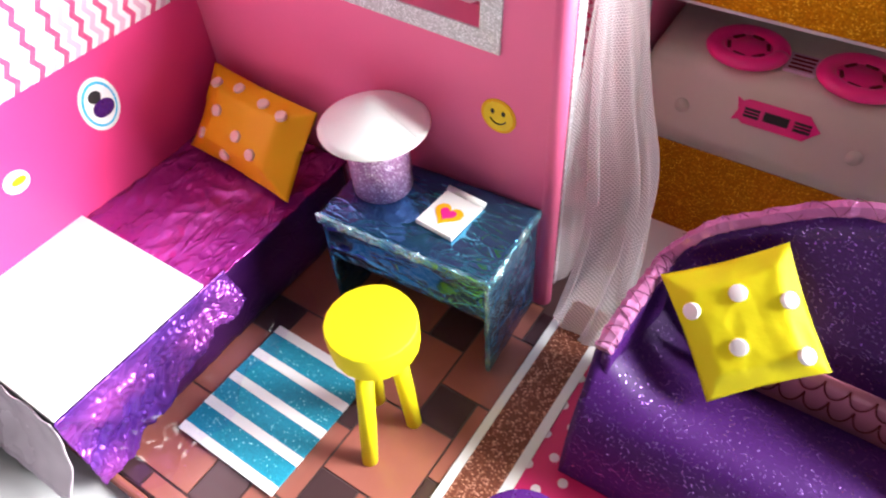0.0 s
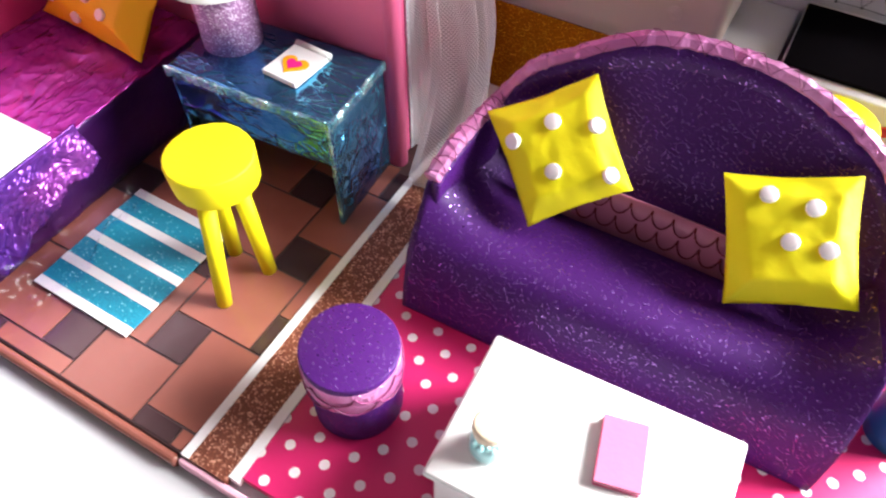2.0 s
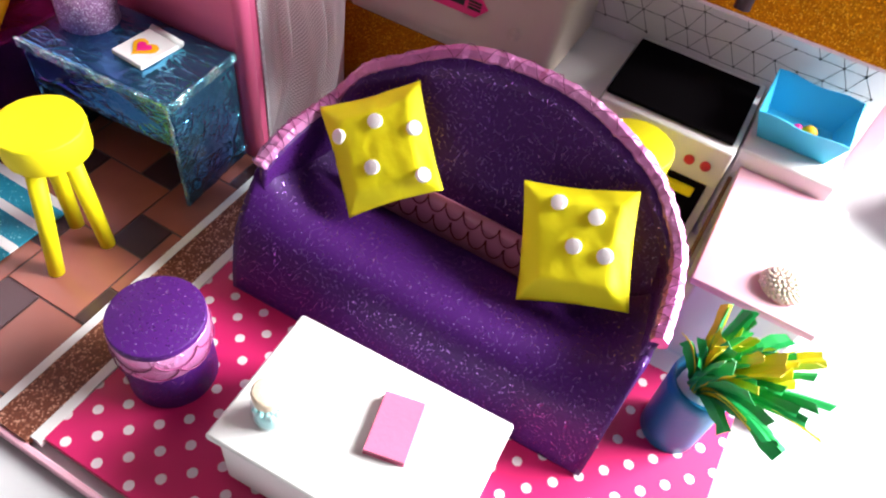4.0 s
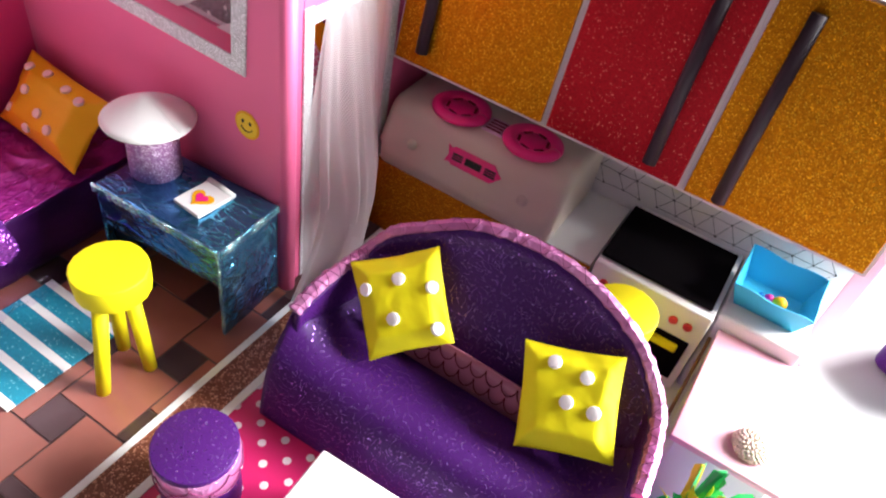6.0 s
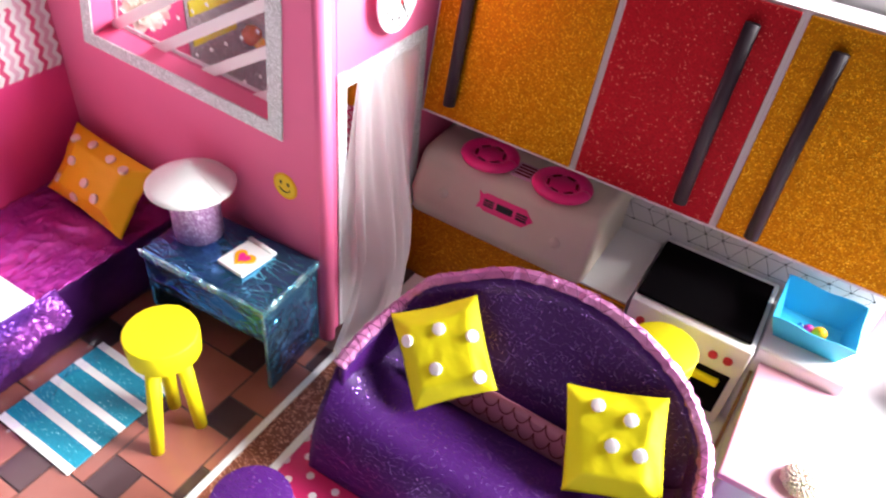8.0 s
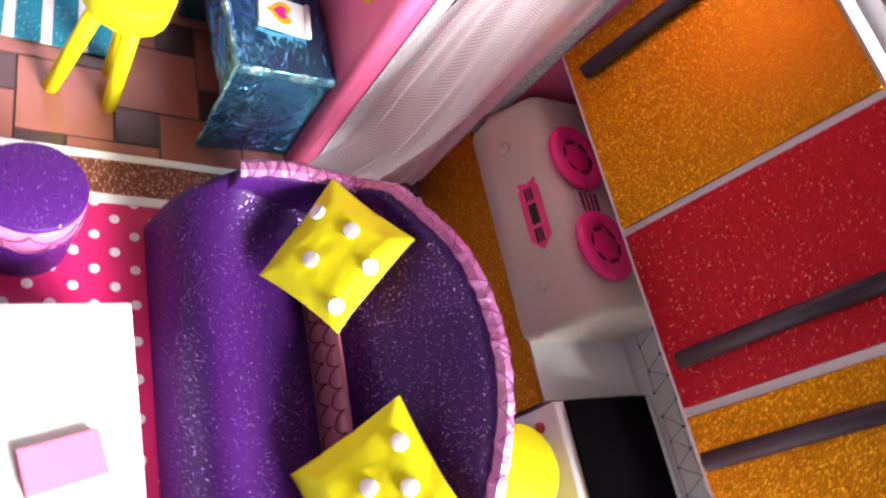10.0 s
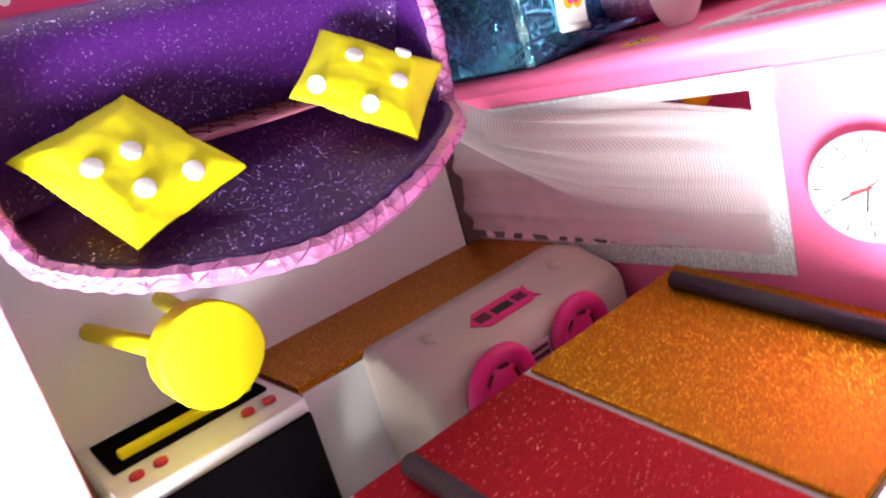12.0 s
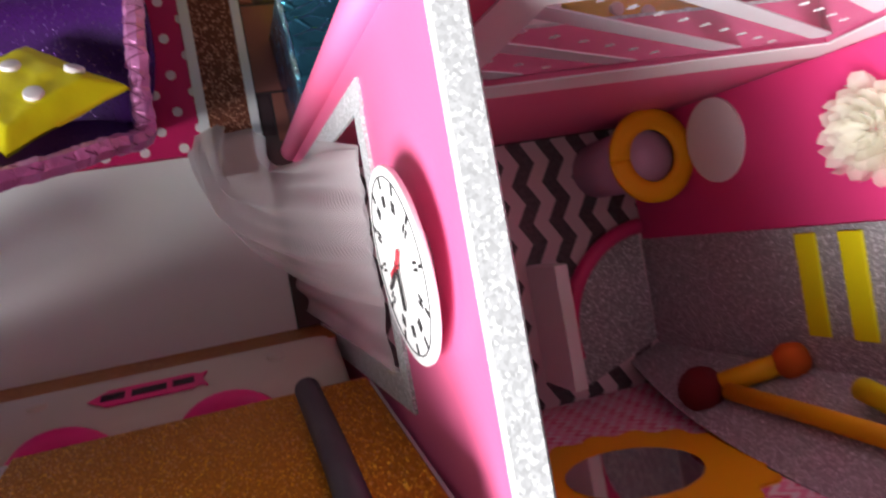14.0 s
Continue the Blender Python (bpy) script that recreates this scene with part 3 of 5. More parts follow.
def drawn(u, v):
    # drawn in towards the wall corner, its hem spread over the floor
    a, b = along(EDGE_IN, v), along(EDGE_OUT, v)
    p = a.lerp(b, u)
    swell = math.sin(math.pi * u)
    fold = 0.0019 * math.sin(u * 19.0 + 2.4 * v) + 0.0009 * math.sin(u * 37.0 - 3.0 * v + 1.0) + 0.0008 * noise.noise((u * 14, v * 5, 2))
    p.x += swell * (0.0005 + 0.0100 * math.sin(math.pi * min(1.0, v * 0.8))) + fold * min(1.2, 0.25 + 1.5 * v)
    p.y += 0.5 * fold * v - 0.0080 * swell * v ** 6
    p.z = max(p.z + 0.0016 * math.sin(u * 11.0) * v * (1 - v), 0.0008)
    return p


def hanging(u, v):
    # the layer behind, across the whole doorway
    y0 = 0.0178 + 0.0115 * max(0.0, 1 - v / 0.4)
    y = y0 + (0.0785 - 0.0060 * v - y0) * u
    z = 0.1475 * (1 - v) + 0.0012
    pin = min(1.0, u * 6.0)
    return (0.0044 + pin * (0.0008 + (0.0015 * math.sin(u * 17.0 + v) + 0.0008 * math.sin(u * 33.0)) * min(1.0, 0.2 + 2 * v) + 0.0035 * v), y, z)


curtain = thing("curtain", "sheer white tulle curtain drawn aside in the doorway", "curtain", (0, 0, 0))
part("front_layer", sheet(90, 60, drawn), M["tulle"], curtain)
part("back_layer", sheet(60, 40, hanging), M["tulle"], curtain)

clock = thing("wall_clock", "round white paper wall clock with black marks", "clock", (0.003, 0.0548, 0.1803))
_cm = Matrix(((0, 0, 1, 0.0022), (1, 0, 0, 0), (0, 1, 0, 0), (0, 0, 0, 1))) @ Matrix.Rotation(radians(3), 4, "Y") @ Matrix.Diagonal((1.06, 1.06, 1.0, 1))
part("pad", moved(cone(0.0060, 0.0060, -0.0024, 0.0012, 20), _cm), M["white"], clock, "small white foam pad")
part("dial", moved(cone(0.0163, 0.0163, 0.0010, 0.0022, 56, bevel=0.0003), _cm), M["white"], clock, "white dial", False)
part("ring", moved(tube([(0.0146 * math.cos(a), 0.0146 * math.sin(a), 0.0022) for a in [2 * math.pi * k / 48 for k in range(49)]], 0.00016, 6), _cm), M["ink"], clock)
for _k in range(12):
    _a = math.pi * _k / 6
    _q = box(-0.00030, 0.0126, 0.0021, 0.00030, 0.0146, 0.0024)
    part("hour_mark", moved(_q, _cm @ Matrix.Rotation(-_a, 4, "Z")), M["ink"], clock, "", False)
    _q = box(-0.0008, 0.0096, 0.0021, -0.0003, 0.0115, 0.0024)
    box(0.0003, 0.0096, 0.0021, 0.0008, 0.0115, 0.0024, bm=_q)
    part("numeral_bar", moved(_q, _cm @ Matrix.Rotation(-_a, 4, "Z")), M["ink"], clock, "", False)
for _l, _w2, _a, _mm in ((0.0085, 0.0003, 205, "ink"), (0.0042, 0.0003, 40, "redknob"), (0.0050, 0.0004, 195, "redknob"), (0.0072, 0.0003, 262, "ink")):
    part("pointer", moved(box(-_w2, -0.001, 0.0025, _w2, _l, 0.0029), _cm @ Matrix.Rotation(radians(_a), 4, "Z")), M[_mm], clock, "", False)

# living floor and printed tiles
setting("floor_living", box(0.0365, -0.148, -0.004, 0.2475, 0.003, 0.0, 0.0003, 1), M["polka"], "magenta paper floor with white polka dots", "floor")
_st = thing("floor_strip", "copper glitter tape strip with white edges on the floor", "trim", kind="structure")
part("tape", box(0.0165, -0.152, -0.0036, 0.0325, 0.013, 0.0004), M["copper"], _st, "copper glitter tape", False)
part("edge", box(0.013, -0.152, -0.0036, 0.0165, 0.013, 0.0007), M["white"], _st, "", False)
part("edge", box(0.0325, -0.150, -0.0036, 0.0365, 0.013, 0.0005), M["white"], _st, "", False)
setting("base_edge", box(0.013, -0.1545, -0.006, 0.250, -0.152, -0.0008, 0.0006, 1), M["pinkpale"], "pale pink foam edge of the base", "trim")
setting("base_fold", box(XL - 0.003, -0.1560, -0.006, 0.0128, -0.1521, -0.0002, 0.0018, 3), M["tile"], "printed tile sheet folded over the base edge", "trim")

# ---------------------------------------------------------------- bedroom
bed = thing("bed", "low doll bed wrapped in violet metallic foil", "bed", (-0.135, -0.077, 0))
part("base", wrapped(-0.036, -0.0785, 0.0, 0.036, 0.0785, 0.0392, 0.0015, 0.004, 0.0006, 120), M["darkfoil"], bed, "dark violet foil wrapping")


def cover(u, v):
    x = -0.0368 + 0.0745 * u
    y = -0.012 + 0.0905 * v
    return (x, y, 0.0419 + 0.0010 * noise.noise((u * 7, v * 9, 3)) - 0.0011 * abs(noise.noise((u * 9 + v * 5, v * 11 - u * 3, 5))) - 0.0005 * abs(noise.noise((u * 30 + v * 14, v * 22, 8))) - 0.0015 * u ** 8)


part("cover", sheet(110, 130, cover, 0.0006), M["bedfoil"], bed, "magenta violet foil cover")


def skirt(u, v):
    # hangs close to the bed's side; its torn hem rises towards the head
    y = -0.0800 + 0.0805 * u + 0.003 * v * (u - 0.3)
    hem = 0.0006 + 0.021 * min(1.0, u * 1.25) ** 1.2 + (0.0030 * noise.noise((u * 9, 1.5, 3)) + 0.0020 * abs(noise.noise((u * 27, 4.5, 3)))) * min(1.0, 5 * u)
    top = 0.0424
    deep = min(1.0, 4 * v)
    x = 0.0380 + 0.0040 * v + (0.0032 * noise.noise((u * 7, v * 2.2, 2)) - 0.0034 * abs(noise.noise((u * 11 + v * 4, v * 3.5, 7))) - 0.0016 * abs(noise.noise((u * 26 - v * 6, v * 9, 4)))) * deep
    return (max(x, 0.0368), y, top + (max(hem, 0.0006) - top) * v)


part("skirt", sheet(140, 64, skirt, 0.0005), M["skirtfoil"], bed, "crumpled violet foil hanging to the floor")
def flap(u, v):
    y = -0.074 + 0.100 * u + 0.004 * math.sin(v * 4)
    reach = 0.013 + 0.005 * math.sin(u * 7.0) + 0.003 * math.sin(u * 19.0)
    z = 0.014 * (1 - v) ** 3 + 0.0016 + 0.0035 * abs(noise.noise((u * 11, v * 4, 2))) + 0.0010 * noise.noise((u * 31, v * 9, 5))
    return (0.0415 + reach * v + 0.006 * math.exp(-((u - 0.55) / 0.3) ** 2), y, z)


part("film", sheet(80, 24, flap), M["violetfilm"], bed, "clear violet film spread over the floor").visible_shadow = False
part("end_film", sheet(40, 14, lambda u, v: (-0.0365 + 0.0735 * u, -0.0803 - 0.0130 * v * v + 0.0010 * noise.noise((u * 8, v * 4, 6)), 0.0420 * (1 - v) + 0.0004), 0.0004), M["palefilm"], bed, "pale lilac film over the bed's end")
sheet_thing = thing("bed_sheet", "stiff white card sheet lying over the foot of the bed", "sheet", (-0.135, -0.1215, 0.0425))
part("card", crumple(box(-0.038, -0.035, 0.0, 0.0378, 0.0345, 0.0014, 0.0004, 1), 0.0003, 60), M["white"], sheet_thing, "", False)


def cushion(name, label, w, h, t, dots, mat, dotmat, m, dot_r=0.003, pull=((0, 0), (0, 0), (0, 0), (0, 0)), edge=2.6):
    """A crinkled paper cushion with pinched corners and round foam dots; pull moves its corners."""
    root = new(name)
    root.matrix_basis = m
    tagged(root, label, "cushion", "cushions with dots")
    rng = random.Random(int(w * 1e5) + int(h * 1e5) + len(dots))
    flats = {k: [(rng.uniform(0.9, 1.15), rng.uniform(-0.24, 0.24), rng.uniform(-0.24, 0.24)) for _ in range(7)] for k in (1, -1)}

    def surf(sign):
        # stiff paper: flat panels that meet in creases, pressed flat at the seam
        def fn(u, v):
            a, b = 2 * u - 1, 2 * v - 1
            seam = min(1 - abs(a), 1 - abs(b))
            puff = min([c + ga * a + gb * b for c, ga, gb in flats[sign]] + [edge * (1 - abs(a)) + 0.05 * b, edge * (1 - abs(b)) + 0.05 * a])
            puff = max(0.0, puff)
            wr = (0.0005 * noise.noise((a * 3 + sign, b * 3, w * 400)) - 0.0004 * abs(noise.noise((a * 4.5, b * 4.5 + sign, 3 + w * 90)))) * min(1.0, seam * 5)
            lift = 0.0016 * noise.noise((a * 1.7, b * 1.7, w * 300)) * (1 - min(1.0, seam * 3))
            share = ((1 - u) * (1 - v), u * (1 - v), (1 - u) * v, u * v)
            ox, oy = (sum(k * p[i] for k, p in zip(share, pull)) for i in (0, 1))
            return (a * w / 2 * (1 - 0.045 * (1 - b * b)) + ox, b * h / 2 * (1 - 0.045 * (1 - a * a)) + oy, sign * (t / 2 * puff + wr + 0.0002) + lift)
        return fn
    f0 = surf(1)
    bm = sheet(36, 36, f0)
    b2 = sheet(36, 36, surf(-1))
    tmp = bpy.data.meshes.new("cushion_back")
    b2.to_mesh(tmp)
    b2.free()
    bm.from_mesh(tmp)
    bpy.data.meshes.remove(tmp)
    bmesh.ops.remove_doubles(bm, verts=bm.verts, dist=0.0005)
    part("cover", bm, M[mat], root)
    for x, y in dots:
        p = Vector(f0(x / w + 0.5, y / h + 0.5))
        px, py = Vector(f0((x + 0.001) / w + 0.5, y / h + 0.5)) - p, Vector(f0(x / w + 0.5, (y + 0.001) / h + 0.5)) - p
        q = px.cross(py).normalized().to_track_quat("Z", "Y").to_matrix().to_4x4()
        part("dot", moved(cone(dot_r, dot_r * 0.94, -0.0006, 0.0013, 20, bevel=0.0003), Matrix.Translation(p) @ q), M[dotmat], root)
    return root


def axes(c, r, u):
    r, u = Vector(r).normalized(), Vector(u)
    u = (u - r * u.dot(r)).normalized()
    n = r.cross(u)
    return Matrix(((r.x, u.x, n.x, c[0]), (r.y, u.y, n.y, c[1]), (r.z, u.z, n.z, c[2]), (0, 0, 0, 1)))


cushion("bed_pillow", "amber paper pillow with pale pink dots leaning in the bed's corner", 0.061, 0.037, 0.016,
        [(-0.021, 0.012), (-0.009, 0.014), (0.007, 0.013), (0.019, 0.012), (-0.015, 0.002), (0.000, -0.004), (-0.021, -0.010), (-0.006, -0.014), (0.010, -0.008)],
        "amber", "dotpink", axes((-0.1318, -0.0195, 0.0596), (1, -0.03, 0), (0.012, 0.0255, 0.028)), 0.0027,
        pull=((-0.001, 0.0), (0.003, -0.003), (-0.001, 0.003), (0.002, 0.0)), edge=2.1)

desk = thing("desk", "small desk wrapped in crinkled blue iridescent foil", "desk", (-0.0355, -0.0205, 0), turn=3.5)
part("top", wrapped(-0.0385, -0.0215, 0.0545, 0.0385, 0.0215, 0.0585, 0.0010, 0.0016, 0.0004, 150), M["deskfoil"], desk)
part("apron", wrapped(-0.0365, -0.0205, 0.034, 0.0365, -0.0180, 0.0550, 0.0005, 0.0016, 0.0004, 150), M["deskfoil"], desk)
part("side_panel", wrapped(0.0352, -0.0205, 0.0008, 0.0378, 0.0205, 0.0550, 0.0005, 0.0016, 0.0004, 150), M["deskfoil"], desk)
part("side_panel", wrapped(-0.0378, -0.0205, 0.0008, -0.0352, 0.0205, 0.0550, 0.0005, 0.0016, 0.0004, 150), M["deskfoil"], desk)
# crinkled folds along the edges, their highlights painted as pale cyan
part("edge_fold", wrapped(-0.0386, -0.0222, 0.0548, 0.0386, -0.0206, 0.0590, 0.0003, 0.0012, 0.0005, 380), M["edgefoil"], desk, "crinkled foil fold with its highlight painted in pale cyan")
part("edge_fold", wrapped(0.0378, -0.0206, 0.0545, 0.0391, 0.0205, 0.0590, 0.0003, 0.0012, 0.0005, 380), M["edgefoil"], desk, "crinkled foil fold with its highlight painted in pale cyan")
part("edge_fold", wrapped(0.0362, -0.0214, 0.0010, 0.0378, -0.0204, 0.0545, 0.0002, 0.0012, 0.0004, 380), M["edgefoil"], desk, "crinkled foil fold with its highlight painted in pale cyan")
part("back_panel", wrapped(-0.0352, 0.0185, 0.0008, 0.0352, 0.0205, 0.0550, 0.0005, 0.0016, 0.0004, 150), M["deskfoil"], desk)

lamp = thing("table_lamp", "table lamp with white paper cone shade on lilac glitter tube", "lamp", (-0.0600, -0.0165, 0.0586))
part("stem", cone(0.0122, 0.0122, 0.0, 0.031, 36), M["lilacglit"], lamp, "lilac glitter tube")
part("shade", sheet(56, 8, lambda u, v: ((0.0001 + 0.0211 * v) * math.cos(2 * math.pi * u), (0.0001 + 0.0211 * v) * math.sin(2 * math.pi * u), 0.0425 - 0.0128 * v), 0.0004), M["white"], lamp, "white paper cone shade")

note = thing("notepad", "small white notepad with an orange and pink heart", "notepad", (-0.0262, -0.0185, 0.0588), turn=-4)
part("page_block", box(-0.0085, -0.0105, 0.0, 0.0085, 0.0105, 0.0022, 0.0002, 1), M["white"], note, "", False)
part("spine", moved(cone(0.0016, 0.0016, -0.0085, 0.0085, 14), Matrix.Translation((0, 0.0105, 0.0017)) @ Matrix.Rotation(math.pi / 2, 4, "Y")), M["white"], note)


def heart(s, n=36):
    pts = []
    for k in range(n):
        a = 2 * math.pi * k / n
        pts.append((s * 16 * math.sin(a) ** 3, s * (13 * math.cos(a) - 5 * math.cos(2 * a) - 2 * math.cos(3 * a) - math.cos(4 * a))))
    return pts


_h = part("heart", outline(heart(0.00037), 0.0003, Matrix.Translation((0, -0.0015, 0.0022))), M["amber"], note, "orange heart", False)
part("heart_middle", outline(heart(0.00021), 0.0002, Matrix.Translation((0, -0.0015, 0.0025))), M["hotpink"], _h, "pink heart middle", False)

stool = thing("stool", "bright yellow three-legged stool with a round seat", "stool", (-0.0185, -0.0775, 0))
part("seat", crumple(cone(0.0156, 0.0160, 0.0525, 0.0650, 20, bevel=0.0008), 0.0004, 110), M["yellow"], stool)
for _fx, _fy, _tx, _ty in ((0.0035, -0.0185, 0.001, -0.008), (0.0085, 0.0035, 0.006, 0.003), (-0.010, 0.004, -0.006, 0.003)):
    part("leg", tube([(_fx, _fy, 0.0), (_tx, _ty, 0.053)], [0.0031, 0.0034], 12), M["yellow"], stool)


rug = thing("rug", "small turquoise glitter rug with white stripes", "rug", (-0.062, -0.0975, 0.0006), turn=-1)
_y = -0.0295
for _k in range(9):
    _wd = 0.0096 if _k % 2 else 0.0041
    part("turquoise_stripe" if _k % 2 else "white_stripe", box(-0.0255, _y, 0.0, 0.0255, _y + _wd, 0.0009 if _k % 2 else 0.0011), M["teal"] if _k % 2 else M["white"], rug, "", False)
    _y += _wd


def sticker(name, label, m, r, sx, sy, mat, mat2):
    ob = new(name)
    ob.matrix_basis = m
    tagged(ob, label, "sticker")
    base_ = part("disc", outline(circle(r, 36, sx, sy), 0.0003), M[mat], ob, "", False)
    if mat2:
        part("picture", outline(circle(r * 0.85, 36, sx, sy), 0.0002, Matrix.Translation((0, 0, 0.0003))), M[mat2], ob, "", False)
    return ob


FACE_A = Matrix(((1, 0, 0, 0), (0, 0, -1, YB), (0, 1, 0, 0), (0, 0, 0, 1)))
FACE_L = Matrix(((0, 0, 1, XL), (1, 0, 0, 0), (0, 1, 0, 0), (0, 0, 0, 1)))
smile = sticker("smiley_sticker", "round yellow smiley sticker on the pink wall", Matrix.Translation((-0.0175, 0, 0.0955)) @ FACE_A, 0.0072, 1, 1, "amber", "smile")
for _x in (-0.0022, 0.0022):
    part("eye", outline(circle(0.0009, 14, 0.8, 1.2, _x, 0.0018), 0.0002, Matrix.Translation((0, 0, 0.0005))), M["ink"], smile, "", False)
part("mouth", tube([(0.0036 * math.sin(a), -0.0036 * math.cos(a) + 0.0005, 0.0006) for a in [(-1.1 + 2.2 * k / 12) for k in range(13)]], 0.00028, 6), M["ink"], smile)
_ov = sticker("oval_sticker", "oval white sticker with a teal rim on the bedside wall", Matrix.Translation((0, -0.058, 0.0835)) @ FACE_L, 0.0115, 0.78, 1.05, "white", "blue")
part("field", outline(circle(0.0086, 30, 0.78, 1.05), 0.0002, Matrix.Translation((0, 0, 0.0005))), M["white"], _ov, "", False)
part("shape", outline(circle(0.005, 20, 1.0, 0.8, 0.0008, -0.002), 0.0002, Matrix.Translation((0, 0, 0.0007))), M["purple"], _ov, "", False)
part("shape", outline(circle(0.003, 20, 1.0, 0.9, -0.001, 0.0042), 0.0002, Matrix.Translation((0, 0, 0.0007))), M["ink"], _ov, "", False)
_p2 = sticker("small_sticker", "small pale sticker on the bedside wall", Matrix.Translation((0, -0.102, 0.075)) @ FACE_L, 0.006, 0.9, 0.8, "white", None)
part("shape", outline(circle(0.002, 16, 1.6, 0.8, 0.001, 0.0), 0.0002, Matrix.Translation((0, 0, 0.0003))), M["amber"], _p2, "", False)
poster = new("poster")
poster.matrix_basis = Matrix.Translation((0.0006, -0.030, 0.165)) @ FACE_L
tagged(poster, "white card picture with yellow and blue shapes on zigzag wallpaper", "picture")
part("card", outline([(-0.017, -0.026), (0.015, -0.022), (0.016, 0.028), (-0.016, 0.026)], 0.0005), M["white"], poster, "", False)
part("shape", outline([(-0.010, -0.012), (0.0, -0.016), (0.011, -0.010), (0.009, 0.001), (0.002, 0.006), (-0.004, 0.006), (-0.009, 0.0)], 0.0003, Matrix.Translation((0, 0, 0.0005))), M["leafyellow"], poster, "yellow shape", False)
part("shape", outline(circle(0.0045, 20, 1.0, 1.1, -0.001, 0.010), 0.0003, Matrix.Translation((0, 0, 0.0005))), M["potblue"], poster, "blue shape", False)

# ---------------------------------------------------------------- living room
RIM = [(0.0485, -0.0405, 0.0535), (0.0498, -0.0255, 0.0590), (0.0512, -0.0080, 0.0592), (0.0525, 0.0045, 0.0590), (0.0625, 0.0095, 0.0730), (0.0738, 0.0135, 0.0800), (0.0977, 0.0195, 0.0920),
       (0.1237, 0.0257, 0.0920), (0.1500, 0.0250, 0.0885), (0.1760, 0.0195, 0.0787), (0.1895, 0.0140, 0.0675), (0.1985, 0.0060, 0.0585), (0.2025, -0.0130, 0.0580), (0.2045, -0.0320, 0.0575)]


sofa = thing("sofa", "purple glitter foam sofa with a curved back and pink trim", "sofa", (0, 0, 0))


def shell(u, v):
    p = along(RIM, u)
    c = Vector((0.125, -0.02, 0))
    lean = 0.42 * min(1.0, max(0.0, (min(u, 1 - u) - 0.06) / 0.10))
    low = Vector((p.x, p.y, 0.0)) * 0.97 + c * 0.03
    low.x += (c.x - low.x) * 0.08 * lean / 0.42
    low.y += (c.y - low.y) * lean
    front = max(0.0, 1 - min(u, 1 - u) / 0.18) ** 2
    low.y -= 0.021 * front
    return Vector((p.x + (low.x - p.x) * v, p.y + (low.y - p.y) * v ** 1.3, p.z * (1 - v)))


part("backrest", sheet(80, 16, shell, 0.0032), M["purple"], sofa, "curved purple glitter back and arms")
PROF = [(-0.0610, 0.0008), (-0.0600, 0.0100), (-0.0575, 0.0220), (-0.0535, 0.0300), (-0.0470, 0.0345), (-0.0380, 0.0350), (-0.0220, 0.0322), (-0.0100, 0.0300), (-0.0030, 0.0285)]


def seat(u, v):
    p = along([(y, z, 0) for y, z in PROF], v)
    x = 0.0470 + 0.1560 * u
    y, z = p.x, p.y
    edge = (2 * abs(u - 0.5)) ** 5
    z += (0.010 + 0.007 * min(1.0, max(0.0, (v - 0.45) * 5.0))) * edge * min(1.0, max(0.0, (v - 0.2) * 2.5))
    # the seat narrows with the curved back
    k = max(0.0, (y + 0.03) / 0.06)
    x = 0.125 + (x - 0.125) * (1 - 0.42 * k * k)
    return (x, y + 0.0035 * (u - 0.3) * (1 - v), z)


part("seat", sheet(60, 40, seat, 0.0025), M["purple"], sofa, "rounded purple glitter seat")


# the foil trim is pleated where it is folded over the edge
_rb = tube([along(RIM, k / 132) + Vector((0, 0, 0.0004)) for k in range(133)], [0.0035 if k % 4 == 1 else 0.0032 + 0.0002 * math.sin(k * 1.9) for k in range(133)], 7)
part("trim", crumple(_rb, 0.0004, 260), M["scalefoil"], sofa, "pink scale-patterned foil trim", False)
_zz = []
for _k in range(241):
    _p = along(RIM, _k / 240)
    _in = Vector((0.125, -0.03, 0)) - Vector((_p.x, _p.y, 0))
    _in.normalize()
    _th = radians(5 + 30 * abs(_k % 8 - 4) + 12 * math.sin(_k * 0.9))
    _zz.append(_p + Vector((0, 0, 0.0004)) + (_in * math.cos(_th) + Vector((0, 0, 1)) * math.sin(_th)) * 0.0037)
part("scale_line", tube(_zz, 0.00018, 5), M["scaleline"], sofa)


def inner(u, v):
    # the padded inside of the back, leaning from the trim down to the seat
    s_ = 0.04 + 0.92 * u
    p = along(RIM, s_)
    c = Vector((0.125, -0.03, 0))
    p = p + (c - p) * 0.002
    mid = math.sin(math.pi * u) ** 0.6
    q = Vector((0.125 + (p.x - 0.125) * 0.93, p.y + (-0.0085 - p.y) * min(1.0, mid * 1.15), 0.0290))
    w = v + 0.10 * math.sin(math.pi * v)
    return Vector((p.x + (q.x - p.x) * w, p.y + (q.y - p.y) * v ** 1.15, p.z + (q.z - p.z) * v))


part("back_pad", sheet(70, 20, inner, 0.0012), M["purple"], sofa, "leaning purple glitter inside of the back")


def lumbar(u, v):
    return (0.0740 + 0.0900 * u, -0.0135 + 0.0035 * v + 0.0010 * math.sin(math.pi * u), 0.0300 + 0.0185 * v)


part("lumbar_band", sheet(50, 4, lumbar, 0.0012), M["bandpink"], sofa, "pink scale foil band")
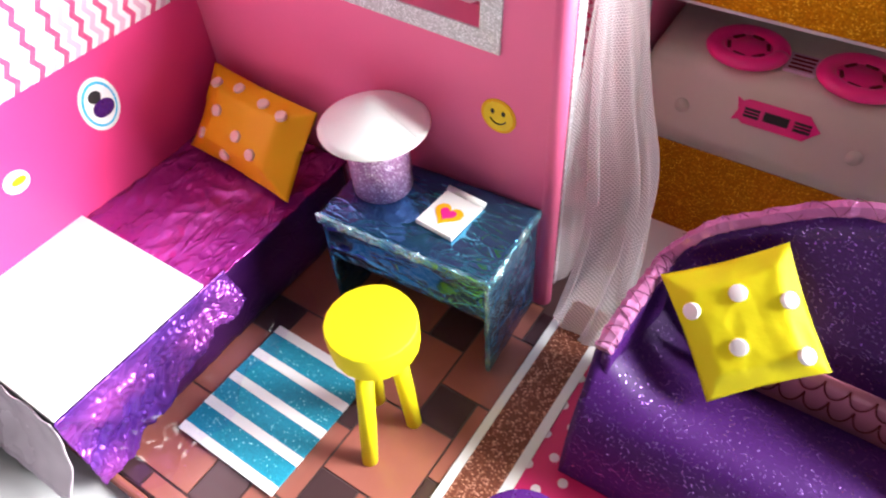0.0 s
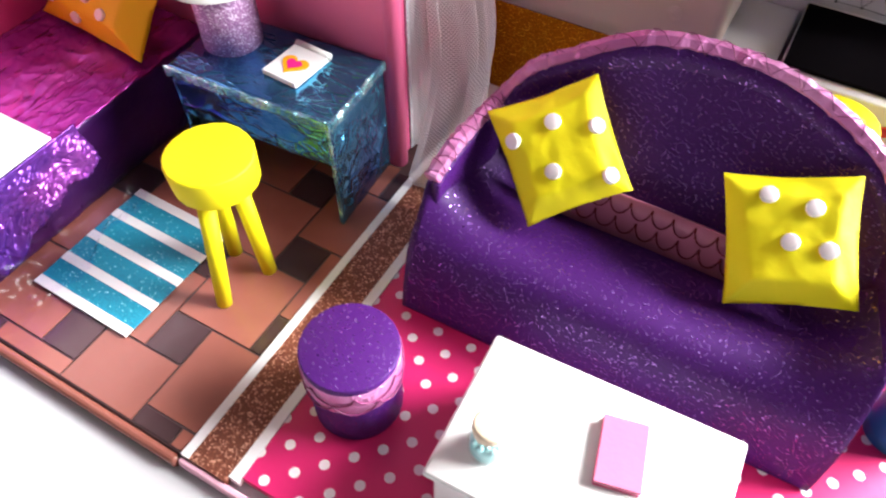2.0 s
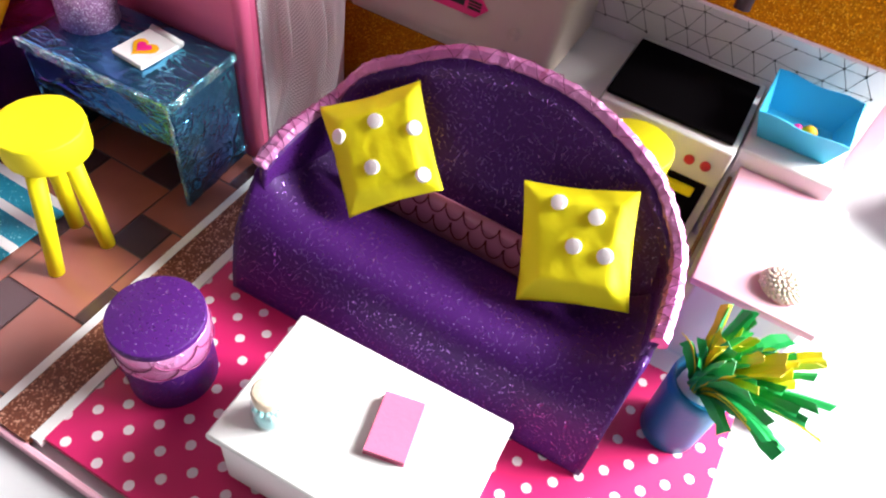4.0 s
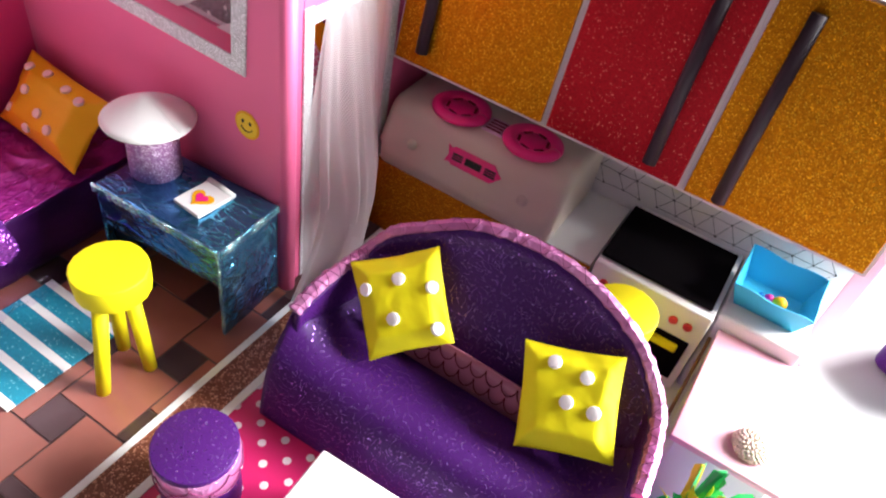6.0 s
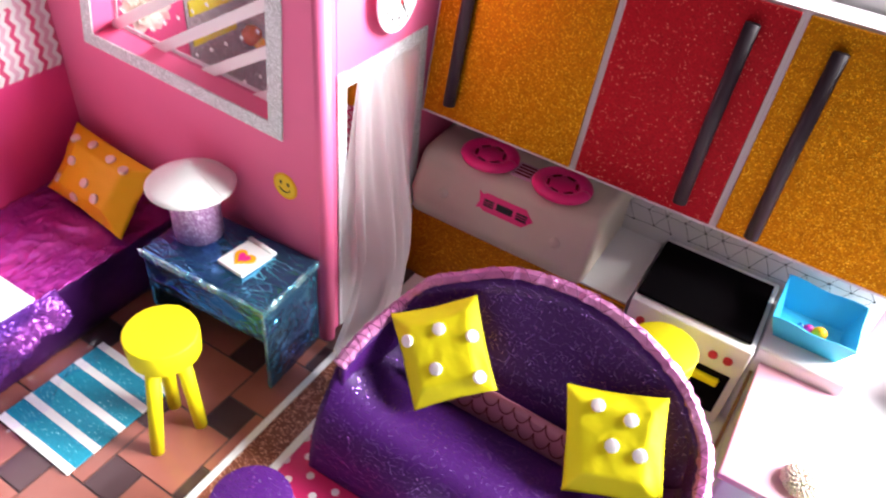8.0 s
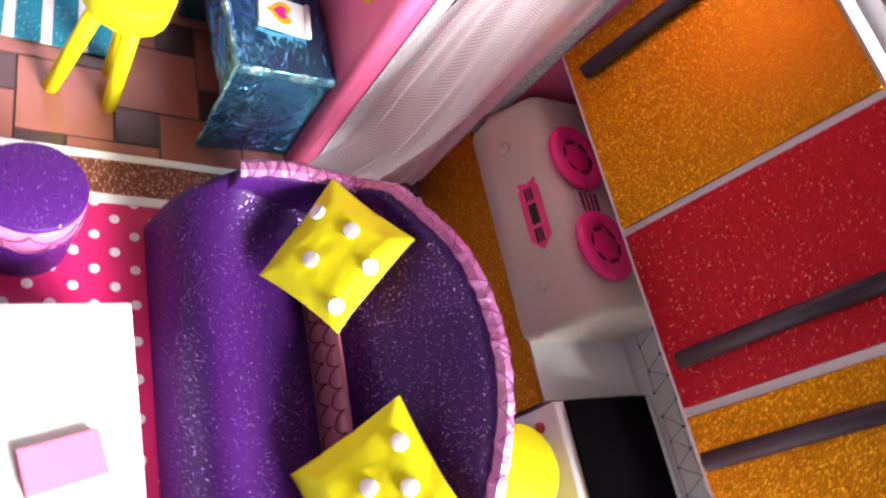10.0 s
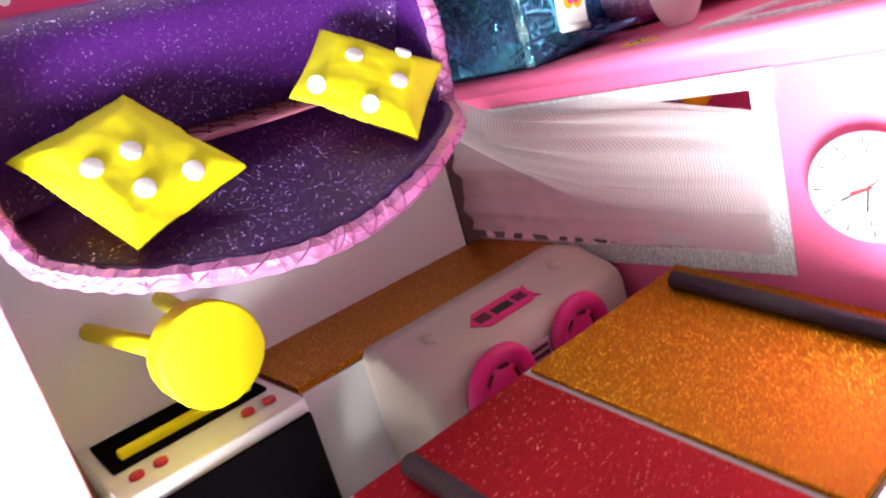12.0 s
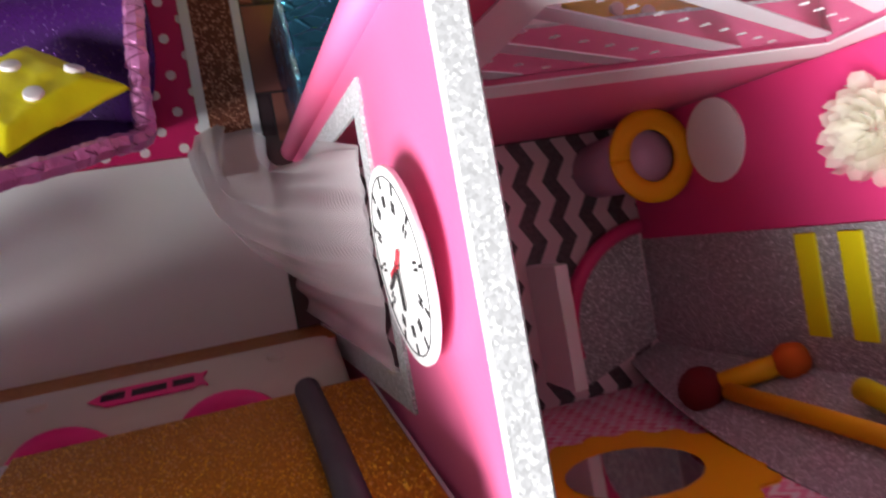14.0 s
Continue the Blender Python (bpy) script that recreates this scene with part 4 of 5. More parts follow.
for _k in range(11):
    for _j in range(2):
        # rows of overlapping scallops
        _u = (_k + 0.5 + 0.5 * _j) / 11.5
        _c = [Vector(lumbar(min(1.0, _u + 0.043 * math.sin(a)), 0.62 - 0.42 * _j + 0.36 * (1 - math.cos(a)) )) + Vector((0, -0.0008, 0)) for a in [-1.5 + 3.0 * q / 10 for q in range(11)]]
        part("scale_line", tube(_c, 0.00028, 5), M["maroon"], sofa)

cushion("sofa_cushion", "yellow paper cushion with white dots tilted on the purple sofa", 0.0406, 0.0434, 0.0105,
        [(-0.0148, 0.0078), (0.0011, 0.0101), (0.0155, 0.0036), (-0.0043, -0.0072), (0.0148, -0.0150)],
        "yellow", "dotwhite", axes((0.0838, -0.0112, 0.0609), (0.765, 0.492, 0.416), (-0.643, 0.551, 0.532)),
        pull=((0.0010, -0.0010), (-0.0008, 0.0), (-0.0004, 0.0004), (0.0, -0.0012)))
cushion("sofa_cushion", "yellow paper cushion with white dots leaning by the sofa arm", 0.0413, 0.0431, 0.0105,
        [(-0.0072, 0.0150), (0.0067, 0.0110), (-0.0006, -0.0005), (0.0111, -0.0028)],
        "yellow", "dotwhite", axes((0.1648, -0.0080, 0.0564), (0.934, 0.264, 0.242), (-0.358, 0.697, 0.622)),
        pull=((0.0008, -0.0005), (0.0, -0.0005), (-0.0003, 0.0006), (0.0, -0.0007)))

ctable = thing("coffee_table", "white card box coffee table with rounded corners", "coffee table", (0.1355, -0.0990, 0), turn=2.5)
part("box", box(-0.0395, -0.0245, 0.0, 0.0395, 0.0245, 0.0320, 0.0025, 3), M["white"], ctable)
part("lid", box(-0.0415, -0.0265, 0.0312, 0.0415, 0.0265, 0.0342, 0.0012, 2), M["white"], ctable)
bottle = thing("bottle", "tiny glass jar with turquoise beads and cork", "jar", (0.1085, -0.1110, 0.0344))
def jar_side(u, v):
    r = 0.0060 if v < 0.7 else 0.0060 - 0.0012 * (v - 0.7) / 0.3
    return (r * math.cos(2 * math.pi * u), r * math.sin(2 * math.pi * u), 0.0002 + 0.0120 * v)


part("glass", sheet(28, 14, jar_side), M["jarglass"], bottle, "clear glass jar")
_rng = random.Random(6)
part("filling", cone(0.0055, 0.0055, 0.0003, 0.0058, 22, bevel=0.0008), M["aqua"], bottle, "pale turquoise beads")
for _k in range(22):
    _a, _r = _k * 2.39996, 0.0048 * math.sqrt((_k + 0.5) / 22)
    part("bead", ball(0.0011, (_r * math.cos(_a), _r * math.sin(_a), 0.0060 + _rng.uniform(0, 0.0006)), 8), M["aqua"], bottle)
part("cork", crumple(cone(0.0046, 0.0053, 0.0105, 0.0165, 20, bevel=0.0010), 0.0003, 400), M["cork"], bottle, "cream cork")
book = thing("book", "small pink book lying on the white coffee table", "book", (0.1438, -0.0940, 0.0344), turn=13)
part("cover", box(-0.0069, -0.0108, 0.0022, 0.0069, 0.0108, 0.0030, 0.0002, 1), M["bookpink"], book, "", False)
part("page_block", box(-0.0064, -0.0102, 0.0007, 0.0067, 0.0102, 0.0022), M["white"], book, "", False)
part("cover", box(-0.0069, -0.0108, 0.0, 0.0069, 0.0108, 0.0007, 0.0002, 1), M["bookpink"], book, "", False)

ott = thing("ottoman", "round purple glitter ottoman with a pink foil band", "ottoman", (0.0545, -0.1040, 0))
part("body", cone(0.0160, 0.0160, 0.0, 0.0345, 40, bevel=0.0006), M["purple"], ott)
part("seat", cone(0.0166, 0.0166, 0.0340, 0.0374, 40, bevel=0.0004), M["purple"], ott)
part("band", crumple(cone(0.0166, 0.0168, 0.0215, 0.0345, 40, bevel=0.0004), 0.0003, 200), M["scalefoil"], ott, "pink scale foil band")
for _k in range(14):
    _a0 = 2 * math.pi * (_k % 7 + 0.5 * (_k // 7)) / 7
    _z0 = 0.0222 + 0.0055 * (_k // 7)
    part("scale_line", tube([(0.01712 * math.cos(_a0 + 0.44 * math.sin(a)), 0.01712 * math.sin(_a0 + 0.44 * math.sin(a)), _z0 + 0.0058 * (1 - math.cos(a))) for a in [-1.45 + 2.9 * q / 10 for q in range(11)]], 0.00028, 5), M["scaleline"], ott)

pot = thing("potted_plant", "paper strip plant in a blue rolled foam pot", "plant", (0.2255, -0.0205, 0))
part("pot", sheet(40, 6, lambda u, v: ((0.0110 + 0.0006 * v) * math.cos(2 * math.pi * u), (0.0110 + 0.0006 * v) * math.sin(2 * math.pi * u), 0.036 * v), 0.0016), M["potblue"], pot, "blue foam tube pot")
part("filling", cone(0.0082, 0.0078, 0.0005, 0.0330, 24), M["white"], pot)
_rng = random.Random(4)
for _k in range(84):
    _a, _lean = _rng.uniform(0, 2 * math.pi), _rng.uniform(0.04, 0.62)
    _len = _rng.uniform(0.022, 0.034)
    _w0 = _rng.uniform(0.0016, 0.0034)
    _tw = _rng.uniform(-1.8, 1.8)
    _r0 = _rng.uniform(0.0, 0.0045)
    _cut = _rng.uniform(0, 50)

    def blade(u, v, a=_a, lean=_lean, ln=_len, w=_w0, tw=_tw, r0=_r0, cut=_cut):
        # a paper strip with torn edges that bends over at its tip
        bend = lean * (0.35 + 1.15 * v)
        out = r0 + ln * v * math.sin(bend)
        up = 0.031 + ln * v * math.cos(bend)
        ragged = 1 + 0.55 * noise.noise((v * 5, cut, u * 3))
        side = (u - 0.5) * 2 * w * (0.5 + 0.9 * v - 0.55 * v * v) * ragged
        t = a + math.pi / 2 + tw * v
        return (out * math.cos(a) + side * math.cos(t) + 0.34 * ln * v * v, out * math.sin(a) + side * math.sin(t), up + abs(side) * 0.7 * math.sin(cut) + side * 0.35 * math.sin(tw * 2))
    _yl = _rng.random() < (0.5 if math.cos(_a + 0.5) > 0 else 0.28)
    part("leaf", sheet(4, 10, blade, 0.0002), M["leafyellow"] if _yl else M["green"], pot, "yellow paper strip" if _yl else "green paper strip", False)

# ---------------------------------------------------------------- kitchen
KY = 0.0800
setting("kitchen_floor", box(0.0035, 0.0033, -0.0055, 0.262, 0.146, -0.0015, 0.0003, 1), M["white"], "white card kitchen floor", "floor")
setting("backsplash", box(0.0032, 0.1400, -0.0015, 0.2500, 0.1430, 0.2050, 0.0003, 1), M["white"], "white printed backsplash with a triangle pattern", "wall")
# printed line pattern with small joints
_nodes = {}
_rng = random.Random(9)
_web = thing("backsplash_pattern", "fine black triangle lines printed on the backsplash", "pattern", kind="structure")
for _i in range(13):
    for _j in range(5):
        _nodes[_i, _j] = Vector((0.108 + 0.0108 * _i + 0.0054 * (_j % 2) + _rng.uniform(-0.0008, 0.0008), 0.13985, 0.057 + 0.0095 * _j + _rng.uniform(-0.0008, 0.0008)))
for (_i, _j), _p in _nodes.items():
    part("joint", moved(cone(0.0006, 0.0006, 0, 0.0003, 8), Matrix.Translation(_p) @ Matrix.Rotation(math.pi / 2, 4, "X")), M["ink"], _web, "", False)
    for _q in ((_i + 1, _j), (_i + (_j % 2), _j + 1), (_i - 1 + (_j % 2), _j + 1)):
        if _q in _nodes and _rng.random() < 0.8:
            part("line", tube([_p, _nodes[_q]], 0.00013, 4), M["ink"], _web, "", False)

base_cab = thing("base_cabinet", "low kitchen cabinet with a gold glitter front", "cabinet", (0, 0, -0.0015))
part("body", box(0.0045, KY + 0.0012, 0.0, 0.1380, 0.1390, 0.0500), M["white"], base_cab, "", False)
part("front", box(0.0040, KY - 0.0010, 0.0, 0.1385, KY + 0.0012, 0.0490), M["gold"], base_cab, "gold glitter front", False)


def toy_body():
    prof = [(0.0780, 0.0), (0.0772, 0.0090), (0.0780, 0.0135), (0.0835, 0.0310), (0.0865, 0.0355), (0.0915, 0.0375), (0.1380, 0.0395), (0.1385, 0.0)]
    bm = bmesh.new()
    a = [bm.verts.new((0.0062, y, z)) for y, z in prof]
    b = [bm.verts.new((0.1140, y, z)) for y, z in prof]
    n = len(prof)
    for i in range(n):
        bm.faces.new((a[i], a[(i + 1) % n], b[(i + 1) % n], b[i]))
    bm.faces.new(a[::-1])
    bm.faces.new(b)
    bmesh.ops.bevel(bm, geom=[e for e in bm.edges if len({v.co.x for v in e.verts}) == 1], offset=0.0045, segments=4, affect="EDGES", profile=0.5)
    return bm


toy = thing("toy_cooker", "cream plastic toy cooker top with pink rings", "toy cooker", (0, 0, 0.0486))
part("body", toy_body(), M["cream"], toy, "", True)
SLOPE = axes((0.060, 0.0806, 0.0220), (1, 0, 0), (0, 0.0055, 0.0175))
for _x in (-0.0180, 0.0250):
    _o = part("burner_ring", moved(
        tube([(0.0128 * math.cos(a), 0.0118 * math.sin(a), 0.0) for a in [2 * math.pi * k / 40 for k in range(41)]], 0.0036, 12, flat=0.7), Matrix.Translation((0.060 + _x, 0.0985, 0.0400))), M["hotpink"], toy, "hot pink plastic ring")
    part("burner_plate", cone(0.0120, 0.0110, 0.0375, 0.0405, 32, (0.060 + _x, 0.0985)), M["hotpink"], _o)
    for _k in range(6):
        _a = math.pi * _k / 3 + 0.3
        part("slot", moved(box(-0.0024, -0.0007, 0.0404, 0.0024, 0.0007, 0.0409), Matrix.Translation((0.060 + _x + 0.0075 * math.cos(_a), 0.0985 + 0.0075 * math.sin(_a), 0)) @ Matrix.Rotation(_a + 1.57, 4, "Z")), M["maroon"], _o, "", False)
part("panel", box(0.0575, 0.0930, 0.0372, 0.0695, 0.1060, 0.0388, 0.0003, 1), M["lilac"], toy, "dark pink printed panel", False)
for _k in range(4):
    part("print_bar", box(0.0590, 0.0943 + 0.0028 * _k, 0.0387, 0.0680, 0.0957 + 0.0028 * _k, 0.0390), M["maroon"], toy, "", False)
_lab = part("label", outline([(-0.0165, 0.0050), (-0.0140, 0.0038), (-0.0120, 0.0051), (0.0115, 0.0051), (0.0128, 0.0036), (0.0168, 0.0), (0.0128, -0.0038), (0.0115, -0.0051), (-0.0120, -0.0051), (-0.0140, -0.0038), (-0.0165, -0.0048), (-0.0150, 0.0)], 0.0004, SLOPE @ Matrix.Translation((0.003, 0.0015, 0.0002))), M["hotpink"], toy, "pink paper label with black bars", False)
for _x, _y, _w2, _h2 in ((-0.0095, 0.0012, 0.003, 0.0005), (-0.0095, -0.0002, 0.003, 0.0004), (-0.0095, -0.0016, 0.003, 0.0005), (0.0, 0.0, 0.0048, 0.0019), (0.0100, 0.0013, 0.0032, 0.0005), (0.0100, -0.0001, 0.0032, 0.0004), (0.0100, -0.0016, 0.0032, 0.0006)):
    part("print_bar", moved(box(_x - _w2, _y - _h2, 0.0004, _x + _w2, _y + _h2, 0.0006), SLOPE @ Matrix.Translation((0.003, 0.0015, 0.0002))), M["ink"], _lab, "", False)
for _x in (-0.034, 0.034):
    part("boss", moved(cone(0.0032, 0.0028, -0.001, 0.0002, 20), SLOPE @ Matrix.Translation((_x, -0.004, 0.0004))), M["cream"], toy)

oven = thing("oven_unit", "white card oven unit with black door and black hob", "oven", (0, 0, -0.0015))
part("body", box(0.1400, KY - 0.0005, 0.0, 0.2020, 0.1390, 0.0560, 0.0010), M["white"], oven)
part("hob", crumple(box(0.1405, 0.0845, 0.0563, 0.1995, 0.1335, 0.0582, 0.0004, 1), 0.0003, 60), M["black"], oven, "black card hob", False)
_od = part("oven_door", box(0.1440, KY - 0.0022, 0.0080, 0.1980, KY - 0.0004, 0.0360, 0.0004, 1), M["black"], oven, "black card oven door", False)
part("handle", box(0.1480, KY - 0.0052, 0.0290, 0.1940, KY - 0.0022, 0.0335, 0.0008), M["yellow"], _od, "yellow paper handle", False)
for _x in (0.1480, 0.1560, 0.1860, 0.1935):
    part("knob", moved(cone(0.0023, 0.0023, 0, 0.0016, 18, bevel=0.0003), Matrix.Translation((_x, KY - 0.0004, 0.0455)) @ Matrix.Rotation(math.pi / 2, 4, "X")), M["redknob"], oven, "red knob")

sink = thing("sink_unit", "white card sink cabinet with crumpled edge", "cabinet", (0, 0, -0.0015))
part("body", crumple(box(0.2030, 0.0860, 0.0, 0.2440, 0.1390, 0.0560, 0.0015), 0.0005, 80), M["white"], sink)
tray = thing("paper_tray", "sky blue folded paper tray on the white sink cabinet", "tray", (0.2215, 0.1105, 0.0548))


TLO = [(-0.0150, -0.0120, 0.0004), (0.0150, -0.0120, 0.0004), (0.0150, 0.0120, 0.0004), (-0.0150, 0.0120, 0.0004)]
THI = [(-0.0195, -0.0165, 0.0145), (0.0190, -0.0165, 0.0140), (0.0195, 0.0170, 0.0160), (-0.0190, 0.0170, 0.0165)]
part("bottom", box(-0.0150, -0.0120, 0.0, 0.0150, 0.0120, 0.0006), M["blue"], tray, "", False)
for _i in range(4):
    _a, _b, _c, _d = (Vector(q) for q in (TLO[_i], TLO[(_i + 1) % 4], THI[(_i + 1) % 4], THI[_i]))
    part("side", sheet(10, 6, lambda u, v, a=_a, b=_b, c=_c, d=_d: (a.lerp(b, u)).lerp(d.lerp(c, u), v) + Vector((0, 0, 0.0007 * math.sin(u * 9) * v)), 0.0005), M["blue"], tray, "", False)
_bd = thing("bead", "small amber and pink bead lying in the blue tray", "bead", (0.2235, 0.1080, 0.0558))
part("bead", ball(0.0036, (0.002, 0, 0.0036)), M["amber"], _bd)
part("pink_bead", ball(0.0026, (-0.003, 0.001, 0.0026)), M["hotpink"], _bd)
part("pink_bead", ball(0.0020, (-0.0066, 0.0016, 0.0020)), M["potblue"], _bd)

# wall cabinets leaning back a little
LEAN = Matrix.Translation((0, 0.0845, 0.1080)) @ Matrix.Rotation(radians(-9.0), 4, "X")
CX = [0.0040, 0.0915, 0.1610, 0.2430]
for _k, (_m, _hx, _hz) in enumerate((("gold", 0.0215, (0.0100, 0.0960)), ("red", 0.1440, (0.0080, 0.0890)), ("gold", 0.1775, (0.0050, 0.0880)))):
    x0, x1 = CX[_k], CX[_k + 1]
    cab = thing("wall_cabinet", ("gold" if _m == "gold" else "red") + " glitter wall cabinet with a dark straw handle", "cabinet", group="wall cabinets")
    cab.matrix_basis = LEAN
    part("body", box(x0 + 0.00005, 0.0016, 0.0, x1 - 0.00005, 0.0360, 0.0985), M["border"], cab, "", False)
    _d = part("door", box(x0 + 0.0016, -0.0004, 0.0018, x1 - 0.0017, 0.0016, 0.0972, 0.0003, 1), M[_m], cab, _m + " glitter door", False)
    part("handle", tube([(_hx + 0.0003, -0.0034, _hz[0]), (_hx, -0.0034, (_hz[0] + _hz[1]) / 2), (_hx + 0.0004, -0.0034, _hz[1])], 0.0031, 16), M["plum"], _d, "dark plum straw handle")
setting("kitchen_wall", box(0.0035, 0.1440, -0.0015, 0.2600, 0.1480, 0.2110, 0.0006, 1), M["pinkpale"], "pale pink foam wall behind the kitchen cabinets", "wall")

island = thing("island_cabinet", "white card cabinet with a pale pink top", "cabinet", (0, 0, -0.0055))
part("body", box(0.2095, 0.0150, 0.0, 0.2500, 0.0835, 0.0490, 0.0008), M["white"], island)
part("top", box(0.2065, 0.0120, 0.0490, 0.2535, 0.0855, 0.0525, 0.0006), M["pinkpale"], island, "pale pink foam top")
part("stick", tube([(0.2052, 0.0300, 0.0008), (0.2052, 0.0850, 0.0450)], 0.0009, 8), M["wood"], island, "thin brown stick")
pearl = thing("pearl_cluster", "small dome of ivory pearls on the pink cabinet top", "ornament", (0.2370, 0.0270, 0.0470))
part("dome", ball(0.0078, (0, 0, 0.0006), 20, squash=0.68), M["pearl"], pearl)
for _k in range(120):
    _z = 1 - (_k + 0.5) / 120
    _a = _k * 2.39996
    _r = math.sqrt(max(0.0, 1 - _z * _z))
    part("bead", ball(0.00095, (0.0079 * _r * math.cos(_a), 0.0079 * _r * math.sin(_a), 0.0010 + 0.0053 * _z), 8), M["pearl"], pearl)
copy_thing(stool, pose(0.1650, 0.0495, -0.0015, 0, 0, 60))

chair = thing("purple_chair", "rounded purple glitter foam chair on the white cloth", "chair", (0.325, 0.185, TABLE + 0.0008), turn=-35)
part("seat", crumple(box(-0.024, -0.022, 0.0, 0.024, 0.022, 0.034, 0.006, 3), 0.0005, 60), M["purple"], chair)
part("band", tube([(-0.0245, -0.0225, 0.030), (0.0245, -0.0225, 0.030)], 0.0012, 8), M["scalefoil"], chair)

# ---------------------------------------------------------------- washroom behind the door
BX, BY = -0.1510, 0.1370
setting("washroom_floor", box(BX, 0.0172, -0.0004, -0.0008, BY, 0.0002), M["chevblack"], "black and white zigzag paper floor", "floor")
setting("washroom_wall_far", box(BX - 0.0035, 0.0172, -0.003, BX, BY + 0.0035, HW - 0.012), M["pinkdeep"], "deep pink card washroom wall", "wall")
setting("washroom_wall_back", box(BX, BY, -0.003, -0.0008, BY + 0.003, HW), M["chevbath"], "magenta zigzag papered washroom wall", "wall")
setting("glitter_panel", box(BX, 0.0702, 0.0003, BX + 0.0009, BY, HW - 0.014), M["greyglit"], "grey glitter sheet on the washroom wall", "wall")


def corner_sheet(u, v):
    # runs aslant from the far wall to the papered wall, its edge cut on the slant
    z = 0.0003 + (HW - 0.014) * v
    x0, x1 = BX + 0.0012, min(-0.134 + 0.345 * z - 0.9 * z * z, -0.099)
    x = x0 + (x1 - x0) * u
    return (x, 0.1195 + (x - x0) * 0.37, z)


setting("glitter_panel_back", sheet(8, 16, corner_sheet, 0.0009), M["greyglit"], "grey glitter sheet in the washroom corner", "wall")
for _z in (0.1010, 0.1196):
    _r = thing("towel", "narrow yellow paper towel hung flat on glitter wall", "towel", (BX + 0.0009, 0.0900, _z), group="towels")
    part("fold", box(0.0, -0.0177, -0.0046, 0.0012, 0.0177, 0.0046, 0.0003, 1), M["yellow"], _r, "", False)
toilet = thing("toilet", "doll toilet with lilac bowl, yellow seat ring and white lid", "toilet", (-0.1335, 0.0350, 0.0002))
part("bowl", cone(0.0125, 0.0140, 0.0, 0.0428, 32), M["lilac"], toilet, "lilac card bowl")
for _q in (sheet(48, 3, lambda u, v: ((0.0105 + 0.0085 * v) * math.cos(2 * math.pi * u), (0.0105 + 0.0085 * v) * math.sin(2 * math.pi * u), 0.0446), 0.0018),):
    part("seat_ring", _q, M["amber"], toilet, "yellow seat ring")
part("lid", moved(outline(circle(0.0163, 40, 1.0, 1.0), 0.0012), Matrix(((0, 0, 1, -0.0173), (1, 0, 0, -0.001), (0, 1, 0, 0.0632), (0, 0, 0, 1)))), M["white"], toilet, "white round lid", False)
flower = thing("organza_flower", "ivory organza flower fixed to the pink wall", "flower", (BX, 0.0430, 0.1348))
_rng = random.Random(2)
for _ring, _n, _rad, _sz in ((0, 12, 0.0163, 0.0047), (1, 10, 0.0125, 0.0040), (2, 8, 0.0090, 0.0036), (3, 6, 0.0058, 0.0030), (4, 4, 0.0032, 0.0024)):
    for _k in range(_n):
        _a = 2 * math.pi * (_k + 0.5 * (_ring % 2)) / _n + _rng.uniform(-0.16, 0.16)
        def petal(u, v, a=_a, rad=_rad * _rng.uniform(0.92, 1.06), sz=_sz * _rng.uniform(0.9, 1.15), ring=_ring, tip=_rng.uniform(-0.001, 0.0016)):
            w = (u - 0.5) * 2 * sz * max(0.0, 1 - (max(0.0, v - 0.45) / 0.56) ** 4) ** 0.5 * (0.40 + 0.60 * min(1.0, v * 1.6))
            r = rad * (0.15 + 0.85 * v)
            out = 0.0006 + 0.0012 * ring + (0.0026 + tip) * v * v + 0.0026 * (2 * u - 1) ** 2 * v + 0.0006 * math.sin(u * 9 + ring)
            return (out, r * math.cos(a) - w * math.sin(a), r * math.sin(a) + w * math.cos(a))
        part("petal", sheet(8, 9, petal), M["ivory"], flower)
mirror = thing("sunflower_mirror", "yellow scalloped sunflower frame with a dark round mirror", "mirror", (-0.0740, BY, 0.0965))
_mm2 = Matrix(((1, 0, 0, 0), (0, 0, -1, 0), (0, 1, 0, 0), (0, 0, 0, 1)))
_sc = [((0.0405 + 0.0022 * math.sin(17 * a)) * math.cos(a), (0.0405 + 0.0022 * math.sin(17 * a)) * math.sin(a)) for a in [2 * math.pi * k / 136 for k in range(136)]]
part("petals", outline(_sc, 0.0014, _mm2), M["amber"], mirror, "yellow scalloped card ring", False)
_mg, _mnt, _mb = nodes_of("mirror_glass")
_mb.inputs["Metallic"].default_value, _mb.inputs["Roughness"].default_value = 1.0, 0.06
_mb.inputs["Base Color"].default_value = (0.75, 0.72, 0.72, 1)
part("glass", outline(circle(0.0215, 48), 0.0005, _mm2 @ Matrix.Translation((0, 0, 0.0014))), _mg, mirror, "round mirror", False)
stand = thing("shower_set", "yellow paper shower pole with maroon and orange pompom taps", "shower", (0.0035, -0.0030, -0.0092))
part("pole", tube([(-0.1300, 0.1278, 0.0880), (-0.1283, 0.1284, 0.1350), (-0.1257, 0.1293, 0.1820)], 0.0032, 14), M["amber"], stand, "yellow paper pole")
part("pole", tube([(-0.1396, 0.1212, 0.1372), (-0.1336, 0.1236, 0.1600), (-0.1272, 0.1262, 0.1850)], [0.0036, 0.0034, 0.0026], 14), M["yellow"], stand, "yellow paper tube")
part("crossbar", tube([(-0.1270, 0.1275, 0.0790), (-0.1490, 0.1195, 0.0985)], 0.0040, 14), M["amber"], stand, "yellow paper crossbar")
part("tap", crumple(ball(0.0088, (-0.1262, 0.1280, 0.0775), 20), 0.0005, 500), M["maroon"], stand, "maroon pompom")
